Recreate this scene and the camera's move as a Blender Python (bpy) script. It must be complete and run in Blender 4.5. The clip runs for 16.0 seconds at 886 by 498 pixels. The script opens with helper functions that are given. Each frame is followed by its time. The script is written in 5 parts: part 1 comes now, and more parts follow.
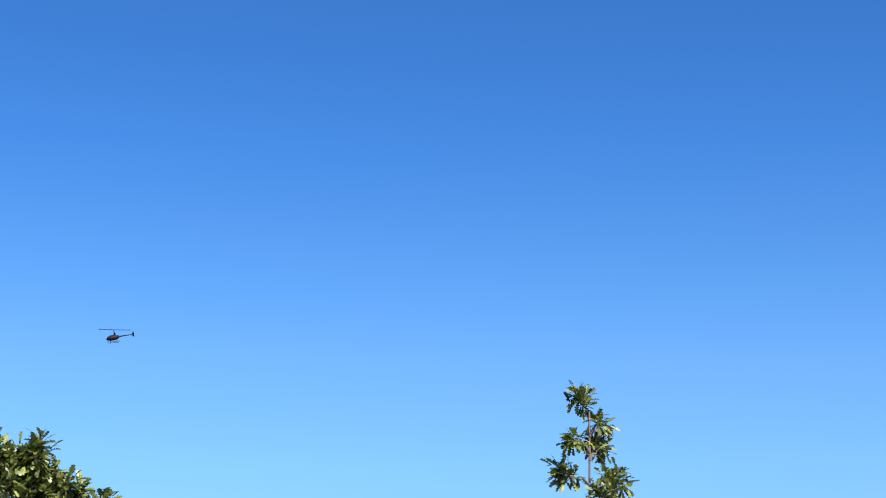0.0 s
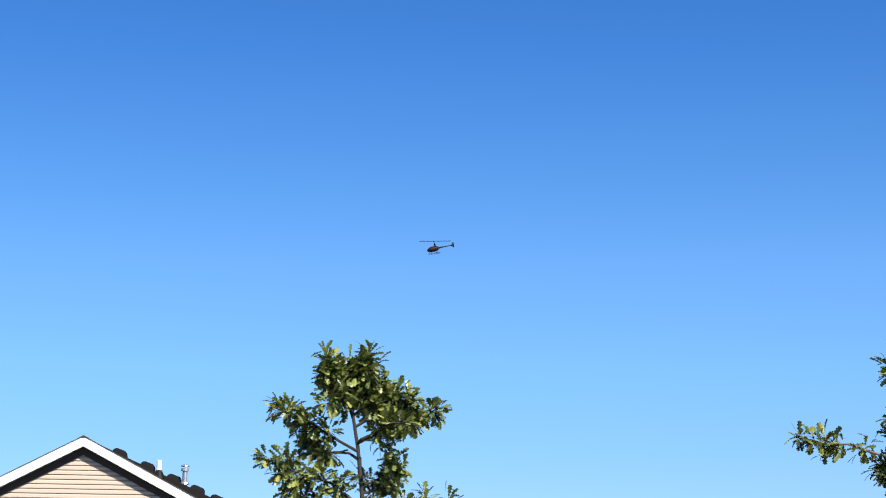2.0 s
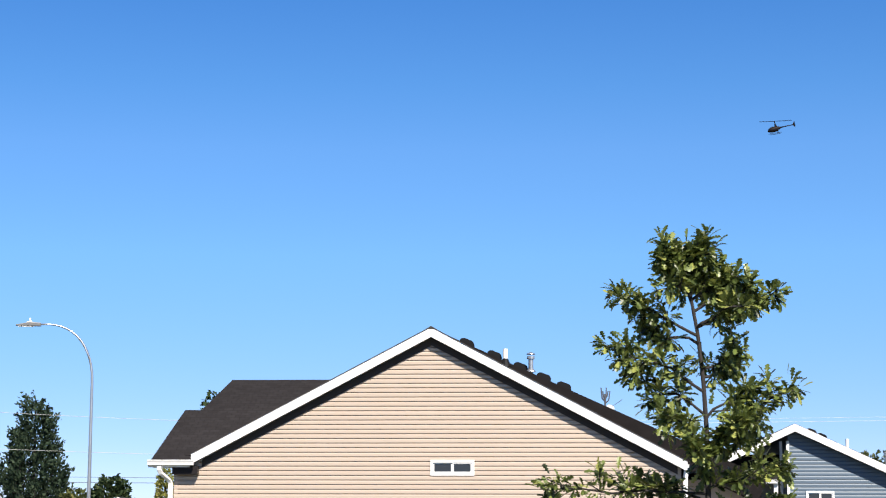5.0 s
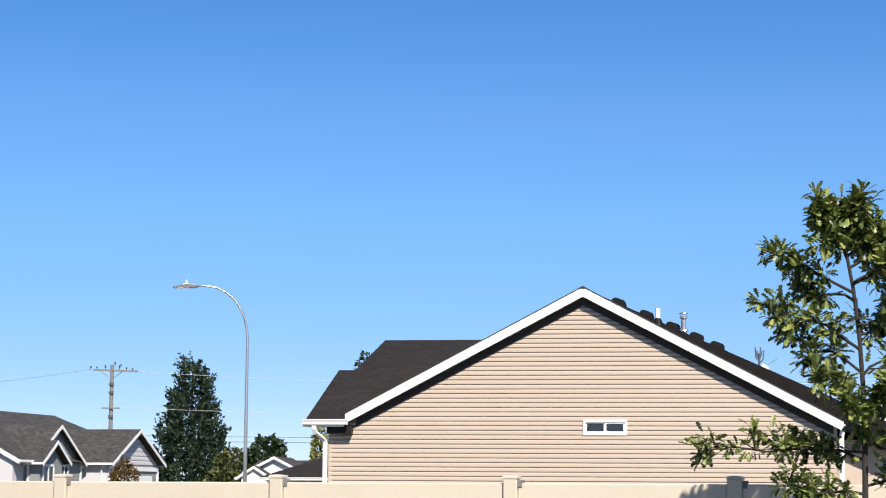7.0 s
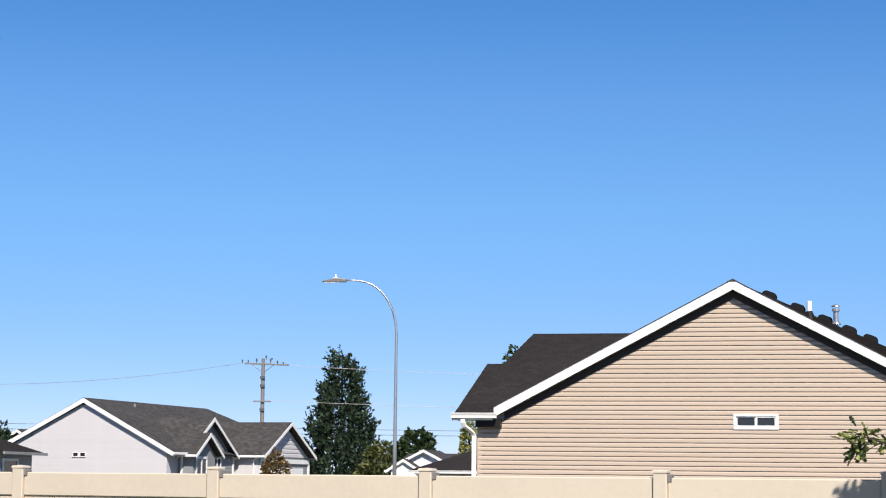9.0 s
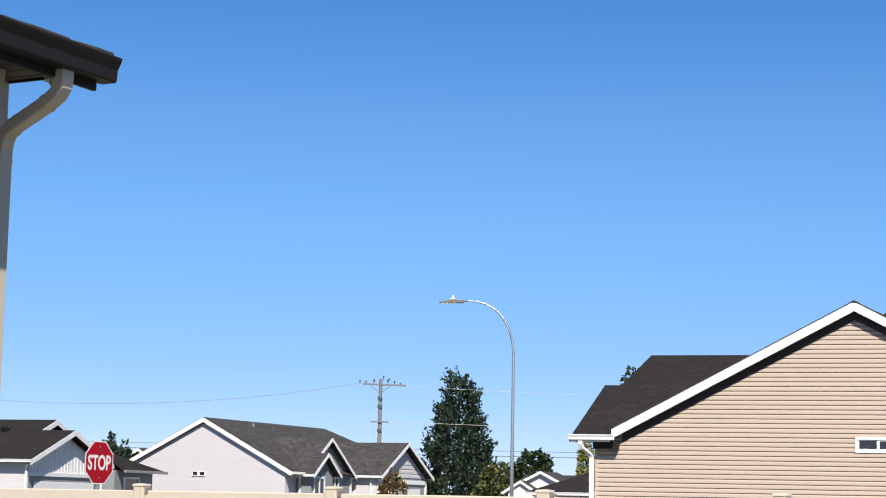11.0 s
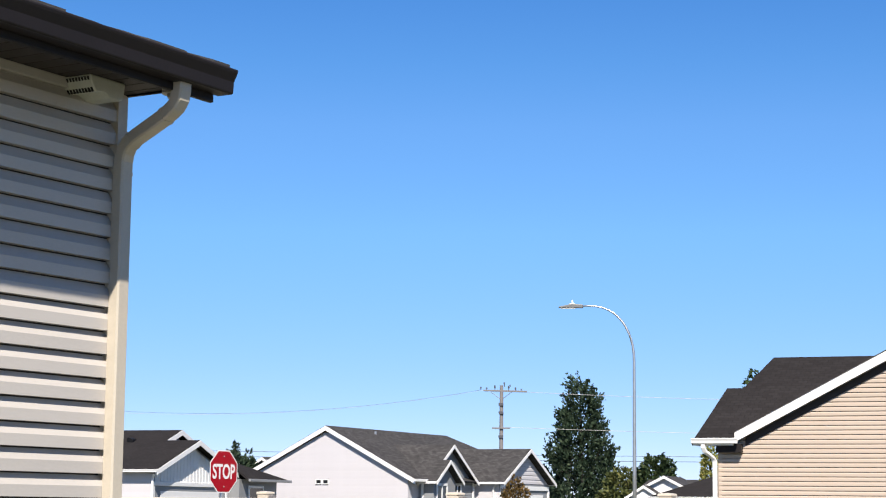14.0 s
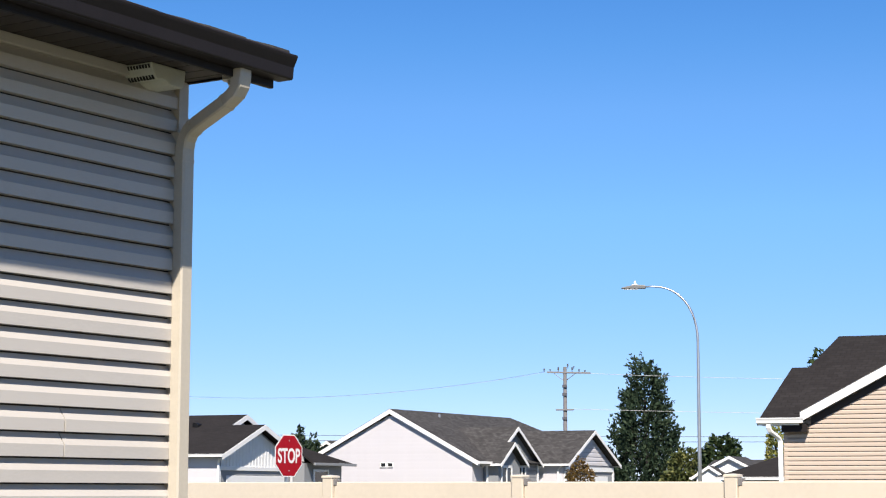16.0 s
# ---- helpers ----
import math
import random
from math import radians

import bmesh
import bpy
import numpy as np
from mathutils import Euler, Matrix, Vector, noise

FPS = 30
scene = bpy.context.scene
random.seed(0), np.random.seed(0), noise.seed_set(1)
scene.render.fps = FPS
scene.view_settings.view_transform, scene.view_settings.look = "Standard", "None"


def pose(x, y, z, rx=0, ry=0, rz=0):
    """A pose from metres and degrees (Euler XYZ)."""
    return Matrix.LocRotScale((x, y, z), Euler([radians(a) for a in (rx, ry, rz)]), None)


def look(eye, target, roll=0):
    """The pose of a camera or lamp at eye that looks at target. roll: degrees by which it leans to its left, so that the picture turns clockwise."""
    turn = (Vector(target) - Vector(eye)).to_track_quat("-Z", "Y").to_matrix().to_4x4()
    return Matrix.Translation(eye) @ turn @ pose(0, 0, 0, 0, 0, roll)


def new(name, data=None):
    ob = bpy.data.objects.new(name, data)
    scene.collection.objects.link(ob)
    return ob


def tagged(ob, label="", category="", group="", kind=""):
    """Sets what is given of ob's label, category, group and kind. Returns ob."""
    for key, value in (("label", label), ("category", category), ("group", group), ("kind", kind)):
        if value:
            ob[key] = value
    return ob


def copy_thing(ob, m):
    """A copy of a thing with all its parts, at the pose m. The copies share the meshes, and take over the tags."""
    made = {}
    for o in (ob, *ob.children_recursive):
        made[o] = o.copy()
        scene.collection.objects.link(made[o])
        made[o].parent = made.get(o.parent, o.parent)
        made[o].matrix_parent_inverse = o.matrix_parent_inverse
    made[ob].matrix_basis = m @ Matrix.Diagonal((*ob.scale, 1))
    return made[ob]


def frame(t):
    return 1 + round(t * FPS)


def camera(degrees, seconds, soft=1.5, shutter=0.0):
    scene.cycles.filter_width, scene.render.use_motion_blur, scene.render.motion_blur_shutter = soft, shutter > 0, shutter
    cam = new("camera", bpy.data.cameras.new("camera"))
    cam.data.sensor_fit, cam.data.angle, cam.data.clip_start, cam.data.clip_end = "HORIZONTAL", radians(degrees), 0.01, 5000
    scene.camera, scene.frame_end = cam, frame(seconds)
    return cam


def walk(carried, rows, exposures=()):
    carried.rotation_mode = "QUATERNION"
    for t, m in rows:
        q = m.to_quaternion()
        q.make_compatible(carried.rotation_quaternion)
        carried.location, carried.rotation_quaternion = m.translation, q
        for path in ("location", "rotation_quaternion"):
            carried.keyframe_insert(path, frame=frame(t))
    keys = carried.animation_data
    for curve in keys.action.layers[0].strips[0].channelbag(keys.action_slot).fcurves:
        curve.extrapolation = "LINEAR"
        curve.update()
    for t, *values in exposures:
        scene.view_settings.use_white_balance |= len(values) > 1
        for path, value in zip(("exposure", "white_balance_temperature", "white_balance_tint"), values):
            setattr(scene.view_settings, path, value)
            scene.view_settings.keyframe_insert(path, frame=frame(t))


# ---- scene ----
cam = camera(26.34, 16.0, soft=1.15)
# seconds, x, y, z, heading (to the right of north), tilt up, lean
PATH = [
    (0.0, -0.037, -0.029, 1.705, 27.181, 14.908, 0.349),
    (0.5, -0.039, -0.022, 1.703, 24.468, 14.257, 0.430),
    (1.0, -0.030, -0.008, 1.721, 21.794, 13.491, 0.442),
    (1.5, -0.045, -0.007, 1.727, 19.560, 12.722, 0.408),
    (2.0, -0.040, -0.005, 1.714, 17.393, 11.985, 0.365),
    (2.5, -0.031, 0.012, 1.716, 15.547, 11.283, 0.297),
    (3.0, -0.028, 0.002, 1.706, 13.869, 10.688, 0.399),
    (3.5, -0.030, -0.044, 1.717, 12.100, 10.016, 0.055),
    (4.0, -0.016, -0.021, 1.719, 10.300, 9.466, 0.076),
    (4.5, -0.003, -0.009, 1.717, 8.471, 8.950, 0.150),
    (5.0, -0.003, -0.013, 1.714, 6.977, 8.525, 0.118),
    (5.2, 0.001, -0.016, 1.717, 6.410, 8.308, 0.468),
    (7.3, -0.002, -0.005, 1.698, 1.606, 7.252, 0.303),
    (7.5, -0.003, -0.004, 1.700, 1.070, 7.206, 0.350),
    (8.0, 0.000, 0.000, 1.700, 0.000, 7.128, 0.442),
    (8.5, 0.003, 0.009, 1.699, -1.074, 7.088, 0.507),
    (9.0, 0.000, -0.001, 1.702, -2.140, 7.085, 0.619),
    (9.5, -0.007, 0.010, 1.703, -3.049, 7.155, 0.674),
    (9.7, -0.008, 0.001, 1.700, -3.412, 7.198, 0.742),
    (12.0, -0.001, 0.021, 1.701, -7.152, 7.942, 1.027),
    (12.5, -0.000, 0.019, 1.701, -7.687, 7.957, 0.855),
    (13.0, 0.008, 0.008, 1.696, -8.205, 7.930, 0.742),
    (13.5, 0.008, 0.005, 1.697, -8.770, 7.867, 0.664),
    (14.0, 0.007, -0.001, 1.692, -9.338, 7.809, 0.557),
    (14.5, 0.008, 0.001, 1.693, -9.935, 7.719, 0.527),
    (15.0, 0.002, 0.006, 1.694, -10.444, 7.620, 0.405),
    (15.5, 0.005, 0.006, 1.696, -10.886, 7.478, 0.294),
    (16.0, 0.006, 0.005, 1.695, -11.218, 7.272, 0.093),
]

EXPOSURES = [(0.0, 1.18), (0.5, 1.23), (1.5, 1.14), (2.5, 0.92), (3.5, 0.76), (5.0, 0.88), (7.5, 0.76), (9.5, 0.66), (12.5, 0.77), (16.0, 0.88)]


def view_row(t, x, y, z, heading, tilt, lean):
    a, b = radians(heading), radians(tilt)
    way = Vector((math.sin(a) * math.cos(b), math.cos(a) * math.cos(b), math.sin(b)))
    eye = Vector((x, y, z))
    return (t, look(eye, eye + way * 10, lean))


walk(cam, [view_row(*r) for r in PATH], exposures=EXPOSURES)

# ---- world and sun ----
SUN_AZ, SUN_EL = 166.4, 43.3
world = bpy.data.worlds.new("sky")
scene.world = world
world.use_nodes = True
wn = world.node_tree
sky = wn.nodes.new("ShaderNodeTexSky")
sky.sky_type = "NISHITA"
sky.sun_disc = False
sky.sun_elevation = radians(SUN_EL)
sky.sun_rotation = radians(SUN_AZ)
sky.altitude = 300
sky.air_density = 0.42
sky.dust_density = 0.0
sky.ozone_density = 5.0
rich = wn.nodes.new("ShaderNodeHueSaturation")
rich.inputs["Saturation"].default_value = 1.21
rich.inputs["Hue"].default_value = 0.504
even = wn.nodes.new("ShaderNodeGamma")
even.inputs["Gamma"].default_value = 0.80
wn.links.new(sky.outputs["Color"], even.inputs["Color"])
wn.links.new(even.outputs["Color"], rich.inputs["Color"])
# the clear air deepens quickly with height above a pale horizon
sky_way = wn.nodes.new("ShaderNodeTexCoord")
sky_xyz = wn.nodes.new("ShaderNodeSeparateXYZ")
wn.links.new(sky_way.outputs["Generated"], sky_xyz.inputs[0])
deep = wn.nodes.new("ShaderNodeValToRGB")
DEEP = [(0.0, (0.80, 0.60, 0.57)), (4.0, (0.87, 0.77, 0.71)), (8.3, (0.97, 0.985, 0.87)), (11.5, (0.93, 0.99, 0.93)), (13.5, (0.76, 0.94, 0.93)), (18.0, (0.50, 0.79, 0.93)), (21.0, (0.44, 0.72, 0.88)), (40.0, (0.46, 0.60, 0.68))]
while len(deep.color_ramp.elements) < len(DEEP):
    deep.color_ramp.elements.new(0.5)
for e, (el, c) in zip(deep.color_ramp.elements, DEEP):
    e.position, e.color = math.sin(radians(el)), (*c, 1)
wn.links.new(sky_xyz.outputs["Z"], deep.inputs["Fac"])
tone = wn.nodes.new("ShaderNodeMix")
tone.data_type, tone.blend_type = "RGBA", "MULTIPLY"
tone.inputs[0].default_value = 1.0
wn.links.new(rich.outputs["Color"], tone.inputs[6])
wn.links.new(deep.outputs["Color"], tone.inputs[7])
wn.links.new(tone.outputs[2], wn.nodes["Background"].inputs["Color"])
wn.nodes["Background"].inputs["Strength"].default_value = 0.171
sun = new("sun", bpy.data.lights.new("sun", "SUN"))
sun.data.energy, sun.data.angle, sun.data.color = 5.0, radians(0.53), (1.0, 0.93, 0.83)
sa, se = radians(SUN_AZ), radians(SUN_EL)
sun.matrix_world = look((0, 0, 60), Vector((0, 0, 60)) - Vector((math.sin(sa) * math.cos(se), math.cos(sa) * math.cos(se), math.sin(se))))


# ---- materials ----
def material(name, base, rough=0.7, metal=0.0, var=0.12, scale=6.0, fine=60.0, bump=0.15, per_object=0.0, tint=None, stretch=(1, 1, 1), spec=0.5):
    """A surface with a coarse and a fine variation of its colour, roughness to match and fine relief."""
    m = bpy.data.materials.new(name)
    m.use_nodes = True
    nt = m.node_tree
    n, l = nt.nodes, nt.links
    bsdf = n["Principled BSDF"]
    tc = n.new("ShaderNodeTexCoord")
    mp = n.new("ShaderNodeMapping")
    mp.inputs["Scale"].default_value = stretch
    l.new(tc.outputs["Object"], mp.inputs["Vector"])
    a = n.new("ShaderNodeTexNoise")
    a.inputs["Scale"].default_value, a.inputs["Detail"].default_value = scale, 4
    b = n.new("ShaderNodeTexNoise")
    b.inputs["Scale"].default_value, b.inputs["Detail"].default_value = fine, 3
    for x in (a, b):
        l.new(mp.outputs["Vector"], x.inputs["Vector"])
    mix = n.new("ShaderNodeMix")
    mix.data_type = "RGBA"
    lo = [max(0.0, c * (1 - var)) for c in base]
    hi = list(tint) if tint else [min(1.0, c * (1 + var)) for c in base]
    mix.inputs[6].default_value, mix.inputs[7].default_value = (*lo, 1), (*hi, 1)
    add = n.new("ShaderNodeMath")
    add.operation = "MULTIPLY_ADD"
    l.new(b.outputs["Fac"], add.inputs[0])
    add.inputs[1].default_value = 0.5
    half = n.new("ShaderNodeMath")
    half.operation = "MULTIPLY"
    l.new(a.outputs["Fac"], half.inputs[0])
    half.inputs[1].default_value = 0.5
    l.new(half.outputs[0], add.inputs[2])
    fac = add.outputs[0]
    if per_object:
        oi = n.new("ShaderNodeObjectInfo")
        pm = n.new("ShaderNodeMath")
        pm.operation = "MULTIPLY_ADD"
        l.new(oi.outputs["Random"], pm.inputs[0])
        pm.inputs[1].default_value = per_object
        l.new(fac, pm.inputs[2])
        fac = pm.outputs[0]
    ramp = n.new("ShaderNodeMapRange")
    ramp.inputs[1].default_value, ramp.inputs[2].default_value = 0.3, 0.7
    l.new(fac, ramp.inputs[0])
    l.new(ramp.outputs[0], mix.inputs[0])
    l.new(mix.outputs[2], bsdf.inputs["Base Color"])
    bsdf.inputs["Roughness"].default_value, bsdf.inputs["Metallic"].default_value = rough, metal
    bsdf.inputs["Specular IOR Level"].default_value = spec
    if bump:
        bp = n.new("ShaderNodeBump")
        bp.inputs["Strength"].default_value, bp.inputs["Distance"].default_value = bump, 0.004
        l.new(b.outputs["Fac"], bp.inputs["Height"])
        l.new(bp.outputs["Normal"], bsdf.inputs["Normal"])
    return m


def shingle_material(name, dark, light, tilt=(0, 0, 0), course=0.145):
    """Asphalt shingles: laid courses of staggered tabs with granule speckle, by position in the roof's own plane."""
    m = bpy.data.materials.new(name)
    m.use_nodes = True
    nt = m.node_tree
    n, l = nt.nodes, nt.links
    bsdf = n["Principled BSDF"]
    tc = n.new("ShaderNodeTexCoord")
    br = n.new("ShaderNodeTexBrick")
    br.inputs["Scale"].default_value = 1.0
    br.inputs["Brick Width"].default_value, br.inputs["Row Height"].default_value = 0.23, course
    br.inputs["Mortar Size"].default_value = 0.008
    br.inputs["Color1"].default_value, br.inputs["Color2"].default_value = (*dark, 1), (*light, 1)
    br.inputs["Mortar"].default_value = (*[c * 0.75 for c in dark], 1)
    l.new(tc.outputs["UV"], br.inputs["Vector"])
    no = n.new("ShaderNodeTexNoise")
    no.inputs["Scale"].default_value, no.inputs["Detail"].default_value = 9.0, 6
    l.new(tc.outputs["Object"], no.inputs["Vector"])
    no2 = n.new("ShaderNodeTexNoise")
    no2.inputs["Scale"].default_value, no2.inputs["Detail"].default_value = 0.7, 3
    l.new(tc.outputs["Object"], no2.inputs["Vector"])
    mul = n.new("ShaderNodeMath")
    mul.operation = "ADD"
    l.new(no.outputs["Fac"], mul.inputs[0])
    l.new(no2.outputs["Fac"], mul.inputs[1])
    mr = n.new("ShaderNodeMapRange")
    mr.inputs[1].default_value, mr.inputs[2].default_value, mr.inputs[3].default_value, mr.inputs[4].default_value = 0.6, 1.4, 0.78, 1.22
    l.new(mul.outputs[0], mr.inputs[0])
    mx = n.new("ShaderNodeMix")
    mx.data_type, mx.blend_type = "RGBA", "MULTIPLY"
    mx.inputs[0].default_value = 1.0
    l.new(br.outputs["Color"], mx.inputs[6])
    l.new(mr.outputs[0], mx.inputs[7])
    l.new(mx.outputs[2], bsdf.inputs["Base Color"])
    bsdf.inputs["Roughness"].default_value = 0.92
    bsdf.inputs["Specular IOR Level"].default_value = 0.15
    bp = n.new("ShaderNodeBump")
    bp.inputs["Strength"].default_value, bp.inputs["Distance"].default_value = 0.3, 0.005
    l.new(br.outputs["Fac"], bp.inputs["Height"])
    bp.invert = True
    l.new(bp.outputs["Normal"], bsdf.inputs["Normal"])
    return m


def leaf_material(name, dark, light, yellow, translucency=0.25, rough=0.42, spec=0.5):
    """Leaf blades that differ leaf by leaf, a little light passing through."""
    m = bpy.data.materials.new(name)
    m.use_nodes = True
    nt = m.node_tree
    n, l = nt.nodes, nt.links
    bsdf = n["Principled BSDF"]
    geo = n.new("ShaderNodeNewGeometry")
    cr = n.new("ShaderNodeValToRGB")
    cr.color_ramp.elements[0].position, cr.color_ramp.elements[0].color = 0.0, (*dark, 1)
    cr.color_ramp.elements[1].position, cr.color_ramp.elements[1].color = 0.8, (*light, 1)
    e = cr.color_ramp.elements.new(0.97)
    e.color = (*yellow, 1)
    l.new(geo.outputs["Random Per Island"], cr.inputs["Fac"])
    tc = n.new("ShaderNodeTexCoord")
    no = n.new("ShaderNodeTexNoise")
    no.inputs["Scale"].default_value = 45.0
    l.new(tc.outputs["Object"], no.inputs["Vector"])
    mr = n.new("ShaderNodeMapRange")
    mr.inputs[3].default_value, mr.inputs[4].default_value = 0.7, 1.3
    l.new(no.outputs["Fac"], mr.inputs[0])
    mx = n.new("ShaderNodeMix")
    mx.data_type, mx.blend_type = "RGBA", "MULTIPLY"
    mx.inputs[0].default_value = 1.0
    l.new(cr.outputs["Color"], mx.inputs[6])
    l.new(mr.outputs[0], mx.inputs[7])
    l.new(mx.outputs[2], bsdf.inputs["Base Color"])
    bsdf.inputs["Roughness"].default_value = rough
    bsdf.inputs["Specular IOR Level"].default_value = spec
    tr = n.new("ShaderNodeBsdfTranslucent")
    l.new(mx.outputs[2], tr.inputs["Color"])
    ms = n.new("ShaderNodeMixShader")
    ms.inputs[0].default_value = translucency
    l.new(bsdf.outputs[0], ms.inputs[1])
    l.new(tr.outputs[0], ms.inputs[2])
    l.new(ms.outputs[0], n["Material Output"].inputs["Surface"])
    return m


TAN = material("tan_vinyl", (0.41, 0.33, 0.266), 0.5, var=0.05, scale=1.2, fine=40, bump=0.04, per_object=0.25, stretch=(0.4, 1, 3))
TAN_TRIM = material("tan_trim_vinyl", (0.41, 0.33, 0.265), 0.5, var=0.05, scale=3, bump=0.03)
SAND = material("sand_vinyl", (0.42, 0.388, 0.355), 0.45, var=0.05, scale=2.0, fine=50, bump=0.05, per_object=0.3, stretch=(1, 0.3, 3))
SAND_TRIM = material("sand_trim_vinyl", (0.47, 0.415, 0.335), 0.45, var=0.06, scale=4, bump=0.03)
SPOUT = material("downspout_paint", (0.44, 0.39, 0.315), 0.4, var=0.06, scale=5, bump=0.03)
BLUE = material("blue_vinyl", (0.072, 0.105, 0.145), 0.5, var=0.06, scale=2, bump=0.04, per_object=0.25)
PALE = material("pale_siding", (0.48, 0.46, 0.475), 0.55, var=0.04, scale=2, bump=0.03, per_object=0.2)
GREY = material("grey_siding", (0.20, 0.205, 0.215), 0.6, var=0.08, scale=2, bump=0.05, per_object=0.2)
WHITE = material("white_trim_paint", (0.68, 0.67, 0.66), 0.4, var=0.04, scale=3, bump=0.02)
FENCE = material("cream_vinyl", (0.52, 0.455, 0.37), 0.4, var=0.05, scale=1.5, fine=25, bump=0.03, per_object=0.15)
# soffit colour, also the painted shade below the tan rake and in siding gaps
SOFFIT_AND_SHADE = material("dark_soffit_and_shade", (0.045, 0.037, 0.035), 0.6, var=0.1, scale=6, bump=0.05, spec=0.2)
GUTTER = material("dark_bronze_gutter", (0.014, 0.011, 0.011), 0.55, var=0.15, scale=4, bump=0.03, spec=0.18)
SHINGLE = shingle_material("charcoal_shingle", (0.0175, 0.0152, 0.0152), (0.0225, 0.020, 0.020))
SHINGLE_GREY = shingle_material("grey_shingle", (0.038, 0.036, 0.036), (0.070, 0.066, 0.066))
SHINGLE_PIECE = material("shingle_piece", (0.032, 0.029, 0.028), 0.9, var=0.35, scale=30, fine=220, bump=0.5, per_object=0.4)
STEEL = material("galvanised_steel", (0.45, 0.46, 0.47), 0.38, 0.8, var=0.1, scale=8, bump=0.04)
LAMP_GREY = material("lamp_housing", (0.15, 0.15, 0.15), 0.5, 0.3, var=0.06, bump=0.03)
WOOD_POLE = material("weathered_pole", (0.16, 0.15, 0.15), 0.85, var=0.25, scale=5, fine=40, bump=0.4, stretch=(6, 6, 0.6))
WIRE = material("aluminium_wire", (0.42, 0.41, 0.41), 0.5, 0.4, var=0.05, bump=0)
WIRE_BRIGHT = material("bright_aluminium_wire", (0.80, 0.80, 0.80), 0.45, 0.0, var=0.05, bump=0)
WIRE_DARK = material("dark_cable", (0.06, 0.06, 0.07), 0.6, 0, var=0.05, bump=0)
PLASTIC_PVC = material("white_pvc", (0.78, 0.78, 0.76), 0.4, var=0.05, bump=0.02)
CHARCOAL = material("charcoal_plain_roof", (0.013, 0.011, 0.011), 0.95, var=0.3, scale=5, fine=80, bump=0.3, spec=0.1)
VENT_BLACK = material("black_roof_vent", (0.006, 0.006, 0.007), 0.6, var=0.15, bump=0.05, spec=0.15)
VENT_TAN = material("almond_plastic", (0.52, 0.52, 0.45), 0.35, var=0.08, scale=12, bump=0.03)
DARKHOLE = material("dark_interior", (0.012, 0.012, 0.012), 0.9, var=0.1, bump=0)
RED = material("red_sign_sheeting", (0.27, 0.004, 0.012), 0.45, var=0.12, scale=10, bump=0.02, spec=0.15)
SIGN_WHITE = material("white_sign_sheeting", (0.62, 0.61, 0.61), 0.4, var=0.03, bump=0.0)
HELI = material("dark_helicopter_paint", (0.005, 0.003, 0.004), 0.6, var=0.1, bump=0.0, spec=0.15)
HELI_METAL = material("rotor_metal", (0.006, 0.006, 0.007), 0.6, 0.0, var=0.1, bump=0, spec=0.15)
BARK = material("oak_bark", (0.024, 0.020, 0.018), 0.9, var=0.3, scale=14, fine=60, bump=0.6, stretch=(3, 3, 0.7))
BARK_LIGHT = material("pale_young_bark", (0.12, 0.095, 0.085), 0.85, var=0.25, scale=16, fine=70, bump=0.4, stretch=(3, 3, 0.7))
OAK = leaf_material("oak_leaf", (0.014, 0.026, 0.008), (0.15, 0.19, 0.045), (0.32, 0.33, 0.085), 0.24)
SPRUCE = leaf_material("spruce_needles", (0.012, 0.024, 0.014), (0.034, 0.054, 0.030), (0.055, 0.075, 0.042), 0.08, 0.7, 0.15)
BROAD = leaf_material("dark_green_leaf", (0.018, 0.034, 0.013), (0.045, 0.070, 0.026), (0.075, 0.09, 0.03), 0.25, 0.6, 0.25)
YELLOW = leaf_material("yellowing_leaf", (0.10, 0.12, 0.03), (0.28, 0.27, 0.07), (0.38, 0.33, 0.09), 0.25, 0.6, 0.25)
OLIVE = leaf_material("olive_leaf", (0.05, 0.065, 0.022), (0.12, 0.13, 0.04), (0.17, 0.165, 0.055), 0.25, 0.6, 0.25)
OLIVE_DARK = leaf_material("dark_olive_leaf", (0.03, 0.042, 0.016), (0.085, 0.10, 0.035), (0.16, 0.165, 0.06), 0.25, 0.6, 0.25)
RUST = leaf_material("rusty_leaf", (0.07, 0.045, 0.015), (0.16, 0.095, 0.03), (0.22, 0.15, 0.04), 0.25, 0.6, 0.25)
GRASS = material("lawn_ground", (0.09, 0.097, 0.06), 0.95, var=0.4, scale=0.35, fine=14, bump=0.6, tint=(0.165, 0.165, 0.11))

glass = bpy.data.materials.new("window_glass")
glass.use_nodes = True
gb = glass.node_tree.nodes["Principled BSDF"]
gb.inputs["Base Color"].default_value = (0.02, 0.022, 0.025, 1)
gb.inputs["Roughness"].default_value = 0.04
GLASS = glass


# ---- mesh helpers ----
def link_mesh(name, bm, mat):
    me = bpy.data.meshes.new(name)
    bmesh.ops.recalc_face_normals(bm, faces=bm.faces)
    bm.to_mesh(me)
    bm.free()
    me.materials.append(mat)
    return me


def part(name, bm, mat, parent, label=""):
    ob = new(name, link_mesh(name, bm, mat))
    ob.parent = parent
    if label:
        tagged(ob, label)
    return ob


def smooth(ob):
    ob.data.polygons.foreach_set("use_smooth", [True] * len(ob.data.polygons))
    return ob


def empty(name, m, label, category, group="", kind=""):
    ob = new(name)
    ob.empty_display_size = 0.2
    ob.matrix_world = m
    return tagged(ob, label, category, group, kind)


